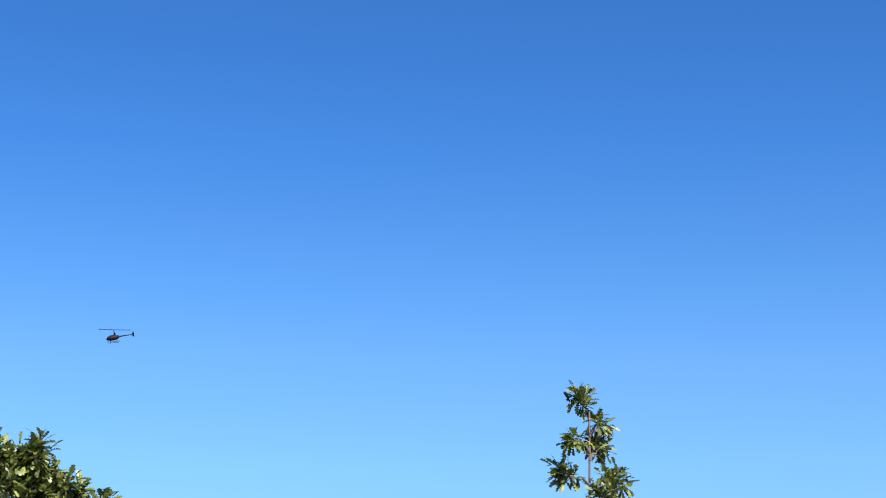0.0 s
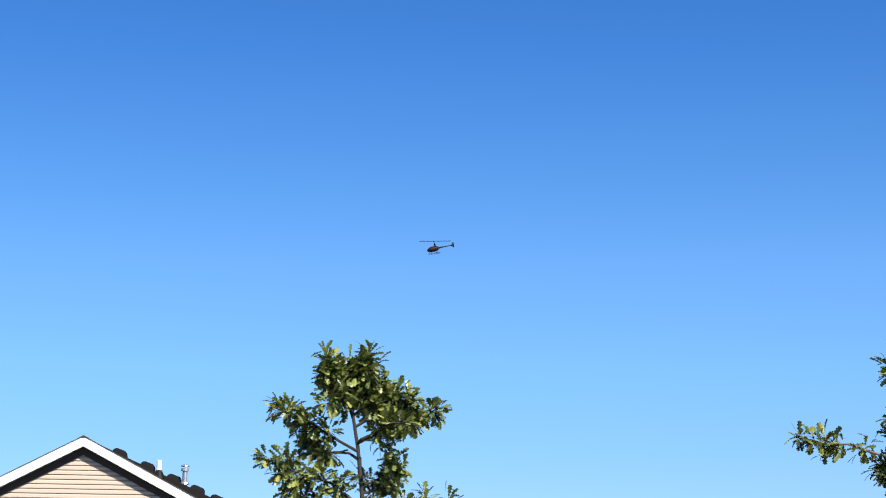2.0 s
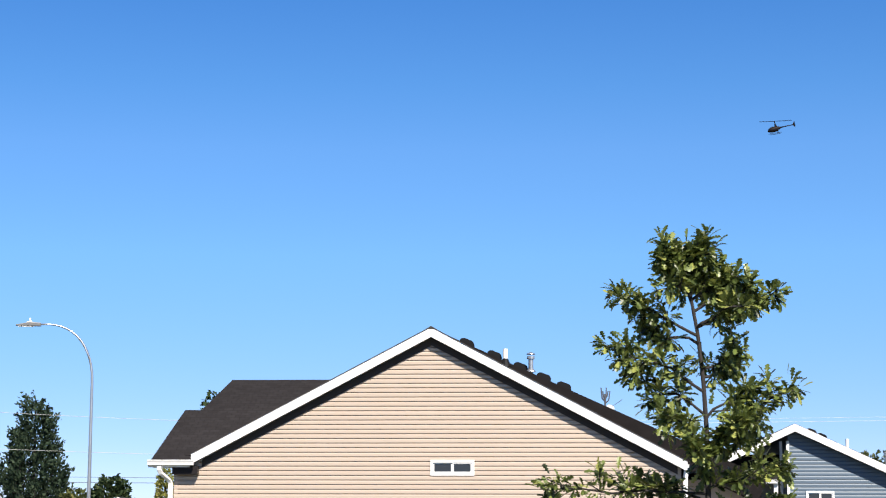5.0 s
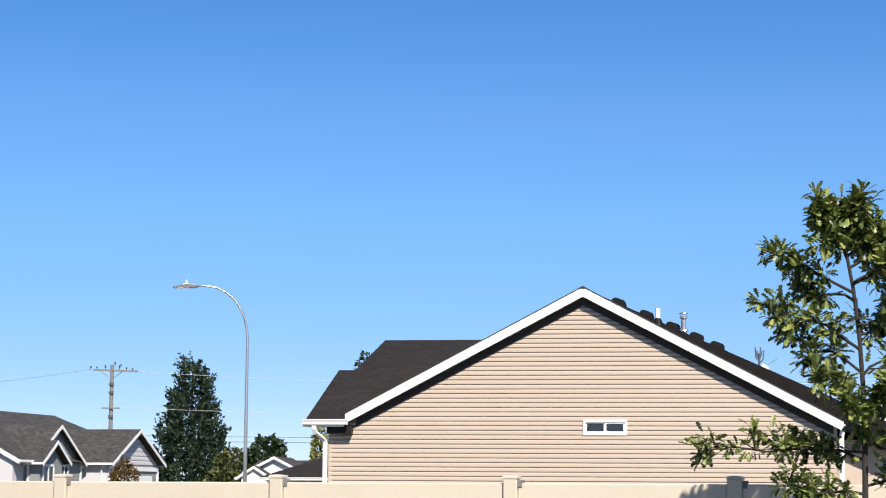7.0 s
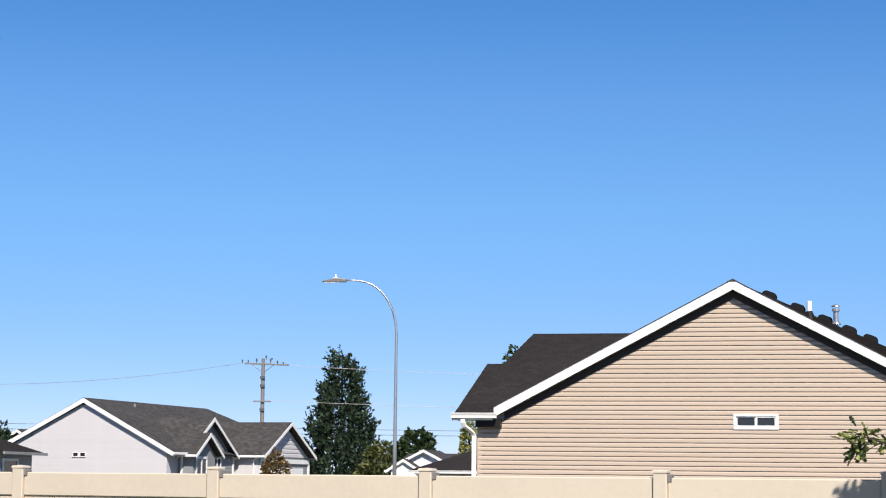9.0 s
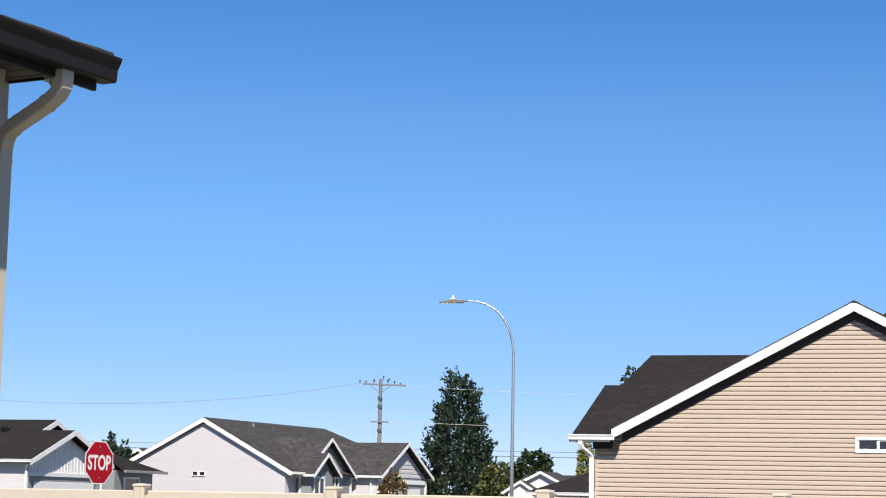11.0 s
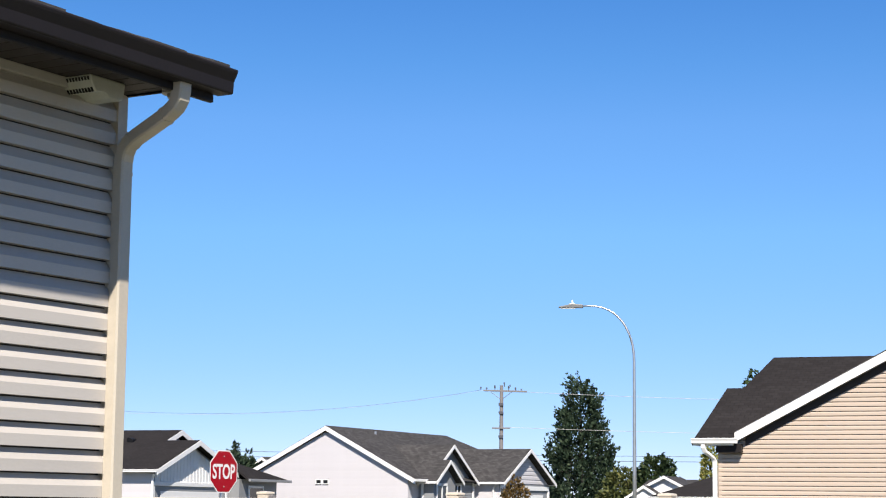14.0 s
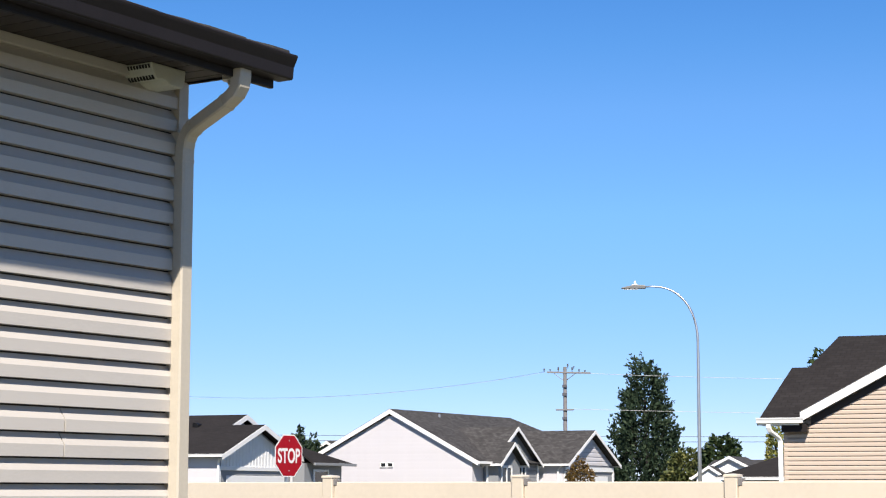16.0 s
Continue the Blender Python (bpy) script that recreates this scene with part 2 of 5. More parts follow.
def box(bm, x0, x1, y0, y1, z0, z1):
    v = [bm.verts.new(p) for p in ((x0, y0, z0), (x1, y0, z0), (x1, y1, z0), (x0, y1, z0), (x0, y0, z1), (x1, y0, z1), (x1, y1, z1), (x0, y1, z1))]
    for f in ((0, 3, 2, 1), (4, 5, 6, 7), (0, 1, 5, 4), (1, 2, 6, 5), (2, 3, 7, 6), (3, 0, 4, 7)):
        bm.faces.new([v[i] for i in f])
    return bm


def bevelled(bm, w=0.006, seg=1):
    bmesh.ops.bevel(bm, geom=bm.edges[:], offset=w, segments=seg, affect="EDGES", profile=0.5, clamp_overlap=True)
    return bm


def boxm(x0, x1, y0, y1, z0, z1, bevel=0.0):
    bm = box(bmesh.new(), x0, x1, y0, y1, z0, z1)
    return bevelled(bm, bevel) if bevel else bm


def prism(bm, pts, off):
    """A solid from a flat outline of 3D points and an offset vector."""
    off = Vector(off)
    a = [bm.verts.new(p) for p in pts]
    b = [bm.verts.new(Vector(p) + off) for p in pts]
    bm.faces.new(a)
    bm.faces.new(b[::-1])
    for i in range(len(a)):
        j = (i + 1) % len(a)
        bm.faces.new((a[i], b[i], b[j], a[j]))
    return bm


def tube(bm, pts, radii, seg=8, flat=1.0):
    """A round bar along points, with a radius for each."""
    pts = [Vector(p) for p in pts]
    if not hasattr(radii, "__len__"):
        radii = [radii] * len(pts)
    rings = []
    for i, p in enumerate(pts):
        d = (pts[min(i + 1, len(pts) - 1)] - pts[max(i - 1, 0)]).normalized()
        s = d.cross(Vector((0, 0, 1)) if abs(d.z) < 0.95 else Vector((0, 1, 0))).normalized()
        u = s.cross(d)
        rings.append([bm.verts.new(p + (s * math.cos(a) + u * math.sin(a) * flat) * radii[i]) for a in [2 * math.pi * k / seg for k in range(seg)]])
    for a, b in zip(rings, rings[1:]):
        for k in range(seg):
            bm.faces.new((a[k], a[(k + 1) % seg], b[(k + 1) % seg], b[k]))
    bm.faces.new(rings[0][::-1])
    bm.faces.new(rings[-1])
    return bm


def rect_tube(bm, pts, side, w, d):
    """A rectangular pipe: w along the fixed direction side, d across it, along points."""
    pts = [Vector(p) for p in pts]
    side = Vector(side).normalized()
    rings = []
    for i, p in enumerate(pts):
        t = (pts[min(i + 1, len(pts) - 1)] - pts[max(i - 1, 0)]).normalized()
        o = t.cross(side).normalized()
        c = 0.22
        ring = []
        for a, b in ((1 - c, 1), (1, 1 - c), (1, -1 + c), (1 - c, -1), (-1 + c, -1), (-1, -1 + c), (-1, 1 - c), (-1 + c, 1)):
            ring.append(bm.verts.new(p + side * (a * w / 2) + o * (b * d / 2)))
        rings.append(ring)
    for a, b in zip(rings, rings[1:]):
        for k in range(8):
            bm.faces.new((a[k], a[(k + 1) % 8], b[(k + 1) % 8], b[k]))
    bm.faces.new(rings[0][::-1])
    bm.faces.new(rings[-1])
    return bm


def plane_uv(ob, along, up):
    """Lay the roof plane's own metres into the mesh's UV map."""
    along, up = Vector(along).normalized(), Vector(up).normalized()
    me = ob.data
    uv = me.uv_layers.new(name="UVMap")
    for lp in me.loops:
        co = me.vertices[lp.vertex_index].co
        uv.data[lp.index].uv = (co.dot(along), co.dot(up))
    return ob


def roof_slab(name, outline, thick, mat, parent, label=""):
    """A sloping roof plane of some thickness from its outline; the first edge is the eave."""
    p = [Vector(q) for q in outline]
    along = (p[1] - p[0]).normalized()
    nrm = None
    for q in p[2:]:
        nrm = along.cross(q - p[0])
        if nrm.length > 1e-4:
            break
    nrm.normalize()
    if nrm.z < 0:
        nrm = -nrm
    bm = prism(bmesh.new(), p, -nrm * thick)
    ob = part(name, bm, mat, parent, label)
    up = nrm.cross(along)
    return plane_uv(ob, along, up if up.z > 0 else -up)


COURSE, LIP = 0.1016, 0.024


def lap_board(x0b, x1b, x0t, x1t, h=COURSE, lip=LIP, flat=0.62):
    """One siding course with a dutch-lap profile, facing -y: its ends at the bottom and at the top."""
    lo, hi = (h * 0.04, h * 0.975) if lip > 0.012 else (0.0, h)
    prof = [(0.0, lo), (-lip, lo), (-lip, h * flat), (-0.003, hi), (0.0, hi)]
    bm = bmesh.new()
    ends = []
    for xb, xt in ((x0b, x0t), (x1b, x1t)):
        ends.append([bm.verts.new((xb + (xt - xb) * z / h, y, z)) for y, z in prof])
    a, b = ends
    for i in range(5):
        j = (i + 1) % 5
        bm.faces.new((a[i], a[j], b[j], b[i]))
    bm.faces.new(a[::-1])
    bm.faces.new(b)
    return bm


def siding(parent, m, z0, z1, left, right, mat, course=COURSE, lip=LIP, gaps=(), flat=0.62):
    """Courses of lap siding as single boards on a wall that faces -y in the frame m; left(z) and right(z) bound it, gaps are openings."""
    z = z0
    shared = {}
    while z < z1 - 0.02:
        spans = [(left(z), right(z), left(z + course), right(z + course))]
        for gx0, gx1, gz0, gz1 in gaps:
            if z + course * 0.5 > gz0 and z + course * 0.5 < gz1:
                cut = []
                for a, b, c, d in spans:
                    if a < gx0 < b:
                        cut.append((a, gx0, c, gx0))
                        cut.append((gx1, b, gx1, d))
                    else:
                        cut.append((a, b, c, d))
                spans = cut
        for s in spans:
            if s[1] - s[0] < 0.03:
                continue
            key = tuple(round(q, 3) for q in s)
            if key not in shared:
                shared[key] = link_mesh("siding_board", lap_board(s[0], s[1], min(s[2], s[3]), max(s[2], s[3]), course, lip, flat), mat)
            ob = new("siding_board", shared[key])
            ob.parent = parent
            ob.matrix_basis = m @ Matrix.Translation((0, 0, z))
        z += course


def house_pose(x, y, az):
    """A house's own frame: x to the right along its front, y away from the camera's side, turned az degrees."""
    return pose(x, y, 0, 0, 0, -az)


def slider_window(parent, x0, x1, z0, z1, y, mat=None, lites=2, name="window", fr=0.055, s=0.03):
    """A white framed sliding window that faces -y, with separate panes."""
    bm = bmesh.new()
    for a in ((x0, x1, z0, z0 + fr), (x0, x1, z1 - fr, z1), (x0, x0 + fr, z0 + fr, z1 - fr), (x1 - fr, x1, z0 + fr, z1 - fr)):
        box(bm, a[0], a[1], y - 0.05, y + 0.03, a[2], a[3])
    w = part(name, bm, mat or WHITE, parent, "white vinyl window frame")
    step = (x1 - x0 - 2 * fr) / lites
    for k in range(lites):
        a = x0 + fr + k * step
        off = 0.0 if k % 2 else 0.012
        bm = bmesh.new()
        for q in ((a, a + step, z0 + fr, z0 + fr + s), (a, a + step, z1 - fr - s, z1 - fr), (a, a + s, z0 + fr + s, z1 - fr - s), (a + step - s, a + step, z0 + fr + s, z1 - fr - s)):
            box(bm, q[0], q[1], y - 0.03 + off, y - 0.005 + off, q[2], q[3])
        part("sash", bm, mat or WHITE, w)
        part("pane", boxm(a + s, a + step - s, y - 0.018 + off, y - 0.012 + off, z0 + fr + s, z1 - fr - s), GLASS, w, "dark reflecting glass pane")
    part("backing", boxm(x0 + fr, x1 - fr, y + 0.02, y + 0.028, z0 + fr, z1 - fr), DARKHOLE, w)
    return w


# ---- ground ----
bm = bmesh.new()
bmesh.ops.create_grid(bm, x_segments=40, y_segments=40, size=4000)
ground = new("ground", link_mesh("ground", bm, GRASS))
tagged(ground, "flat dry lawn and open ground to the horizon", "ground", kind="structure")

# ---- fence ----
FA = radians(21)
FENCE_D, FENCE_TOP = 13.04, 1.765
fence = empty("fence", pose(FENCE_D * math.sin(FA), FENCE_D * math.cos(FA), 0, 0, 0, -21), "cream vinyl privacy fence with square capped posts", "fence")
POSTS = [-14.81, -12.98, -11.15, -9.32, -7.49, -5.68, -3.87, -2.27, -0.44, 1.39, 3.22, 5.05, 6.88, 8.71]


def post_cap():
    bm = bmesh.new()
    prof = [(0.055, 0.0), (0.055, 0.012), (0.052, 0.018), (0.048, 0.020), (0.0, 0.026)]
    rings = []
    for r, z in prof[:-1]:
        rings.append([bm.verts.new((x * r, y * r, z)) for x, y in ((-1, -1), (1, -1), (1, 1), (-1, 1))])
    top = bm.verts.new((0, 0, prof[-1][1]))
    for a, b in zip(rings, rings[1:]):
        for k in range(4):
            bm.faces.new((a[k], a[(k + 1) % 4], b[(k + 1) % 4], b[k]))
    for k in range(4):
        bm.faces.new((rings[-1][k], rings[-1][(k + 1) % 4], top))
    bm.faces.new(rings[0][::-1])
    return bm


post_me = link_mesh("post", boxm(-0.051, 0.051, -0.051, 0.051, 0, FENCE_TOP + 0.034, 0.006), FENCE)
cap_me = link_mesh("cap", post_cap(), FENCE)
clip_me = link_mesh("bracket", boxm(0.051, 0.085, -0.033, 0.033, FENCE_TOP - 0.03, FENCE_TOP + 0.024, 0.003), WOOD_POLE)
for x in POSTS:
    p = new("post", post_me)
    p.parent, p.location = fence, (x, 0, 0)
    c = new("cap", cap_me)
    c.parent, c.location = p, (0, 0, FENCE_TOP + 0.033)
    b = new("bracket", clip_me)
    b.parent = p
for a, b in zip(POSTS, POSTS[1:]):
    part("top_rail", boxm(a + 0.0515, b - 0.0515, -0.026, 0.026, FENCE_TOP - 0.19, FENCE_TOP, 0.008), FENCE, fence)
    part("bottom_rail", boxm(a + 0.0515, b - 0.0515, -0.026, 0.026, 0.06, 0.2, 0.008), FENCE, fence)
    k = max(1, round((b - a - 0.104) / 0.28))
    w = (b - a - 0.104) / k
    me = link_mesh("fence_board", boxm(0.002, w - 0.002, -0.011, 0.011, 0.2, FENCE_TOP - 0.19, 0.004), FENCE)
    for i in range(k):
        o = new("fence_board", me)
        o.parent, o.location = fence, (a + 0.052 + i * w, 0, 0)


# ---- roof furniture ----
def box_vent(parent, x, y, z, slope_dir=1):
    """A low black attic vent with a hooded top on a slope."""
    bm = bmesh.new()
    prism(bm, [(-0.16, -0.2, -0.06), (0.16, -0.2, -0.16), (0.16, -0.2, 0.01), (0.12, -0.2, 0.065), (-0.06, -0.2, 0.135), (-0.12, -0.2, 0.125), (-0.16, -0.2, 0.09)], (0, 0.4, 0))
    bevelled(bm, 0.012)
    o = part("roof_vent", bm, VENT_BLACK, parent, "black hooded attic vent")
    o.location = (x, y, z)
    if slope_dir < 0:
        o.rotation_euler = (0, 0, math.pi)
    return o


def pvc_pipe(parent, x, y, z, h):
    bm = tube(bmesh.new(), [(0, 0, -0.15), (0, 0, h)], 0.055, 12)
    o = part("plumbing_vent", bm, PLASTIC_PVC, parent, "white plastic plumbing vent pipe")
    o.location = (x, y, z)
    f = part("flashing", tube(bmesh.new(), [(0, 0, -0.12), (0, 0, 0.02), (0, 0, 0.06)], [0.14, 0.08, 0.06], 12), VENT_BLACK, o)
    return o


def flue(parent, x, y, z, h):
    o = part("flue_pipe", tube(bmesh.new(), [(0, 0, -0.15), (0, 0, h - 0.06)], 0.055, 12), STEEL, parent, "galvanised flue pipe with a round cap")
    o.location = (x, y, z)
    part("storm_collar", tube(bmesh.new(), [(0, 0, 0.02), (0, 0, 0.05), (0, 0, 0.09)], [0.11, 0.10, 0.06], 12), STEEL, o)
    part("cap_ring", tube(bmesh.new(), [(0, 0, h - 0.12), (0, 0, h - 0.06)], 0.085, 12), STEEL, o)
    part("rain_cap", tube(bmesh.new(), [(0, 0, h - 0.02), (0, 0, h), (0, 0, h + 0.03)], [0.10, 0.095, 0.03], 12), STEEL, o)
    return o


def gutter_run(parent, p0, p1, out, mat, size=0.115):
    """A K-style gutter between two points; out points away from the wall."""
    p0, p1, out = Vector(p0), Vector(p1), Vector(out).normalized()
    prof = [(0, 0), (0.70, 0), (0.76, 0.06), (0.80, 0.50), (0.97, 0.84), (1.0, 0.93), (0.98, 1.0), (0.90, 1.0), (0.90, 0.9), (0.05, 0.9), (0, 1.0)]
    bm = bmesh.new()
    prism(bm, [p0 + out * (a * size) + Vector((0, 0, b * size)) for a, b in prof], p1 - p0)
    return part("gutter", bm, mat, parent)


# ---- tan house ----
TO = (4.856, 41.718)
tan = empty("tan_house", house_pose(*TO, 10), "tan vinyl sided gable house with white trim and charcoal roof", "house")
AP, SL = 6.23, 0.528          # ridge height and roof slope
WX0, WX1 = -5.70, 5.46


def tan_roof_z(x):
    return AP - abs(x) * SL


part("wall", prism(bmesh.new(), [(WX0, 0.0, 0), (WX1, 0.0, 0), (WX1, 0.0, tan_roof_z(WX1) - 0.2), (0, 0.0, AP - 0.2), (WX0, 0.0, tan_roof_z(WX0) - 0.2)], (0, 11.5, 0)), TAN, tan)
win = (0.0 - 0.02, 0.95, 2.96, 3.30)
siding(tan, Matrix.Identity(4), 0.328, 5.98, lambda z: max(WX0, -(AP - 0.16 - z) / SL), lambda z: min(WX1, (AP - 0.16 - z) / SL), TAN, lip=LIP * 1.5, gaps=[win])
slider_window(tan, *win, -0.005)
for x in (WX0 - 0.02, WX1 - 0.07):
    part("corner_post", boxm(x, x + 0.09, -0.028, 0.09, 0.3, 3.12, 0.004), TAN_TRIM, tan)
# rakes, soffits and roof planes
for s, EAVE_X in ((-1, 5.30), (1, 5.60)):
    roof_slab("roof", [(s * EAVE_X, -0.27, tan_roof_z(EAVE_X)), (s * EAVE_X, 11.8, tan_roof_z(EAVE_X)), (0, 11.8, AP), (0, -0.27, AP)], 0.07, SHINGLE, tan)
    d = 0.225
    part("rake_fascia", prism(bmesh.new(), [(0, -0.28, AP - 0.014), (s * EAVE_X, -0.28, tan_roof_z(EAVE_X) - 0.014), (s * EAVE_X, -0.28, tan_roof_z(EAVE_X) - d), (0, -0.28, AP - d)], (0, 0.03, 0)), WHITE, tan, "white painted rake board")
    part("drip_edge", prism(bmesh.new(), [(0, -0.295, AP + 0.006), (s * EAVE_X, -0.295, tan_roof_z(EAVE_X) + 0.006), (s * EAVE_X, -0.295, tan_roof_z(EAVE_X) - 0.010), (0, -0.295, AP - 0.010)], (0, 0.012, 0)), SHINGLE_PIECE, tan)
    part("rake_soffit", prism(bmesh.new(), [(0, -0.25, AP - d + 0.02), (s * EAVE_X, -0.25, tan_roof_z(EAVE_X) - d + 0.02), (s * EAVE_X, 0.0, tan_roof_z(EAVE_X) - d + 0.02), (0, 0.0, AP - d + 0.02)], (0, 0, 0.02)), SOFFIT_AND_SHADE, tan, "dark soffit under the rake")
    # added dark strip that stands in for the rake's shadow on the siding
    part("rake_shade_strip", prism(bmesh.new(), [(0, -0.046, AP - d), (s * (EAVE_X - 0.2), -0.046, tan_roof_z(EAVE_X - 0.2) - d), (s * (EAVE_X - 0.2), -0.046, tan_roof_z(EAVE_X - 0.2) - d - 0.17), (0, -0.046, AP - d - 0.17)], (0, 0.04, 0)), SOFFIT_AND_SHADE, tan)
part("ridge_cap", prism(bmesh.new(), [(-0.12, -0.29, AP - 0.050), (0, -0.29, AP + 0.014), (0.12, -0.29, AP - 0.050)], (0, 12.1, 0)), SHINGLE_PIECE, tan)
# a flatter roof over the rooms behind rises a little above the gable
RS = 0.452


def rear_z(x):
    return AP + 0.025 - x * RS


roof_slab("rear_roof", [(7.4, 0.35, rear_z(7.4)), (7.4, 11.0, rear_z(7.4)), (0.05, 11.0, rear_z(0.05)), (0.05, 0.35, rear_z(0.05))], 0.55, CHARCOAL, tan)
part("rear_wall", boxm(5.0, 7.0, 0.9, 10.5, 0, 2.9), TAN, tan)
for x in (0.76, 1.38, 1.97, 2.49, 2.94):
    box_vent(tan, x, 0.75, rear_z(x) + 0.02)
pvc_pipe(tan, 1.63, 0.42, rear_z(1.63), 0.28)
flue(tan, 2.20, 0.45, rear_z(2.20), 0.43)
# roof antenna with a small dish
ant = part("roof_antenna", tube(bmesh.new(), [(0, 0, -0.25), (0, 0, 0.15), (0.0, 0, 0.30)], [0.022, 0.02, 0.018], 8), WIRE_DARK, tan, "thin roof mast with small branching antennas")
ant.location = (3.86, 0.75, rear_z(3.86))
for dx, dz, h in ((-0.09, 0.20, 0.24), (-0.05, 0.24, 0.12), (0.03, 0.22, 0.22), (0.11, 0.16, 0.20), (0.07, 0.26, 0.10)):
    part("antenna_element", tube(bmesh.new(), [(0, 0, dz - 0.08), (dx * 0.75, 0, dz), (dx, 0, dz + h)], [0.016, 0.016, 0.012], 6), WIRE_DARK, ant)
part("antenna_foot", boxm(-0.10, 0.06, -0.05, 0.05, -0.16, 0.0, 0.01), LAMP_GREY, ant)
bm = bmesh.new()
rings = []
for k in range(4):
    r = 0.10 * k / 3 + 0.003
    rings.append([bm.verts.new((r * math.cos(a), 0.25 * r * r / 0.17, r * 0.8 * math.sin(a))) for a in [2 * math.pi * i / 16 for i in range(16)]])
for a, b in zip(rings, rings[1:]):
    for k in range(16):
        bm.faces.new((a[k], a[(k + 1) % 16], b[(k + 1) % 16], b[k]))
bmesh.ops.solidify(bm, geom=bm.faces[:], thickness=0.012)
dish = part("dish", bm, PLASTIC_PVC, ant, "small pale satellite dish")
dish.location, dish.rotation_euler = (0.13, -0.06, 0.0), (radians(-35), 0, radians(35))
part("dish_arm", tube(bmesh.new(), [(0.02, 0, 0.0), (0.2, -0.08, 0.04), (0.38, -0.16, 0.16)], 0.006, 6), STEEL, ant)
# eave return, gutter and downspout at the open corner
ez = 3.29
part("eave_box", boxm(-5.72, -5.16, -0.26, 0.5, 2.98, 3.16, 0.004), GUTTER, tan, "dark boxed eave return")
gutter_run(tan, (-6.24, -0.35, ez - 0.12), (-5.22, -0.35, ez - 0.12), (0, -1, 0), WHITE, 0.12)
part("eave_fascia", boxm(-6.22, -5.31, -0.35, -0.32, ez - 0.16, ez - 0.01), WHITE, tan)
part("eave_soffit", boxm(-6.2, -5.31, -0.32, 0.3, ez - 0.155, ez - 0.135), WHITE, tan)
bm = rect_tube(bmesh.new(), [(-5.98, -0.38, 3.2), (-5.98, -0.38, 3.08), (-5.95, -0.34, 3.0), (-5.80, -0.14, 2.86), (-5.775, -0.10, 2.78), (-5.775, -0.10, 0.2)], (1, 0, 0), 0.10, 0.07)
part("downspout", bm, WHITE, tan, "white metal downspout")
bm = rect_tube(bmesh.new(), [(5.60, -0.1, 3.2), (5.56, -0.1, 2.9), (5.56, -0.1, 0.2)], (1, 0, 0), 0.10, 0.07)
part("downspout", bm, WHITE, tan, "white metal downspout")
# the wing behind, whose roof faces the fence
P2 = 0.486
roof_slab("wing_roof", [(-6.24, -0.36, ez - 0.09), (-5.30, -0.36, ez - 0.09), (-5.30, 0.03, ez + 0.105), (-5.5, 0.03, ez + 0.105), (-5.5, 0.06, ez + 0.24 * P2), (0, 0.06, ez + 0.24 * P2), (0, 4.2, ez + 4.38 * P2), (-5.15, 4.2, ez + 4.38 * P2), (-5.58, 2.45, ez + 2.63 * P2), (-5.97, 2.45, ez + 2.63 * P2)], 0.08, SHINGLE, tan)
roof_slab("wing_roof", [(-5.15, 8.6, ez), (0, 8.6, ez), (0, 4.2, ez + 4.38 * P2), (-5.15, 4.2, ez + 4.38 * P2)], 0.08, SHINGLE, tan)
roof_slab("wing_roof", [(-5.97, 5.1, ez), (-5.2, 5.1, ez), (-5.2, 2.45, ez + 2.63 * P2), (-5.97, 2.45, ez + 2.63 * P2)], 0.08, SHINGLE, tan)
part("wing_wall", prism(bmesh.new(), [(-5.6, 0.3, 0), (-5.6, 8.0, 0), (-5.6, 8.0, ez - 0.1), (-5.6, 0.3, ez - 0.1)], (0.4, 0, 0)), TAN, tan)

# ---- near house ----
NO = (-2.6886, 7.6441)
near = empty("near_house", house_pose(*NO, 21.3), "sand vinyl sided house corner with dark eave", "house")
# own frame here: x points out of the long wall, y runs along it towards its far corner
NL = 9.0
CY = 0.036             # where the far corner stands
# the wall box is painted dark to give the siding gaps their shade
part("wall", boxm(-7.5, -0.002, -NL, CY - 0.002, 0, 3.447), SOFFIT_AND_SHADE, near, "wall core coloured dark as shade in the siding gaps")
M_LONG = Matrix.Translation((0, 0, 0)) @ Matrix.Rotation(radians(90), 4, "Z")     # a wall facing +x
NC = 0.09954          # its own siding course
Z0 = 1.7194 - 16 * NC


def near_left(z):
    return -NL


siding(near, M_LONG, Z0, Z0 + 17 * NC - 0.01, near_left, lambda z: CY - 0.035, SAND, NC, lip=0.034, flat=0.52)
siding(near, M_LONG, Z0 + 17 * NC, Z0 + 19 * NC - 0.01, near_left, lambda z: CY - 0.035, SAND, NC, lip=0.034, flat=0.52, gaps=[(-0.659, -0.652, 0, 9)])
siding(near, M_LONG, Z0 + 19 * NC, Z0 + 33 * NC - 0.01, near_left, lambda z: CY - 0.035, SAND, NC, lip=0.034, flat=0.52)
siding(near, Matrix.Translation((0, CY, 0)) @ Matrix.Rotation(radians(180), 4, "Z"), Z0, 3.44, lambda z: 0.04, lambda z: 7.5, SAND, NC, lip=0.034, flat=0.52)
bm = bmesh.new()
box(bm, -0.055, 0.042, CY - 0.055, CY - 0.038, Z0, 3.445)
box(bm, 0.0, 0.024, CY - 0.040, CY + 0.010, Z0, 3.445)
box(bm, -0.055, 0.024, CY + 0.005, CY + 0.026, Z0, 3.445)
part("corner_post", bm, SAND_TRIM, near, "sand vinyl corner post")
part("top_band", boxm(-0.002, 0.034, -NL, CY - 0.035, Z0 + 33 * NC - 0.006, 3.447, 0.002), SAND, near)
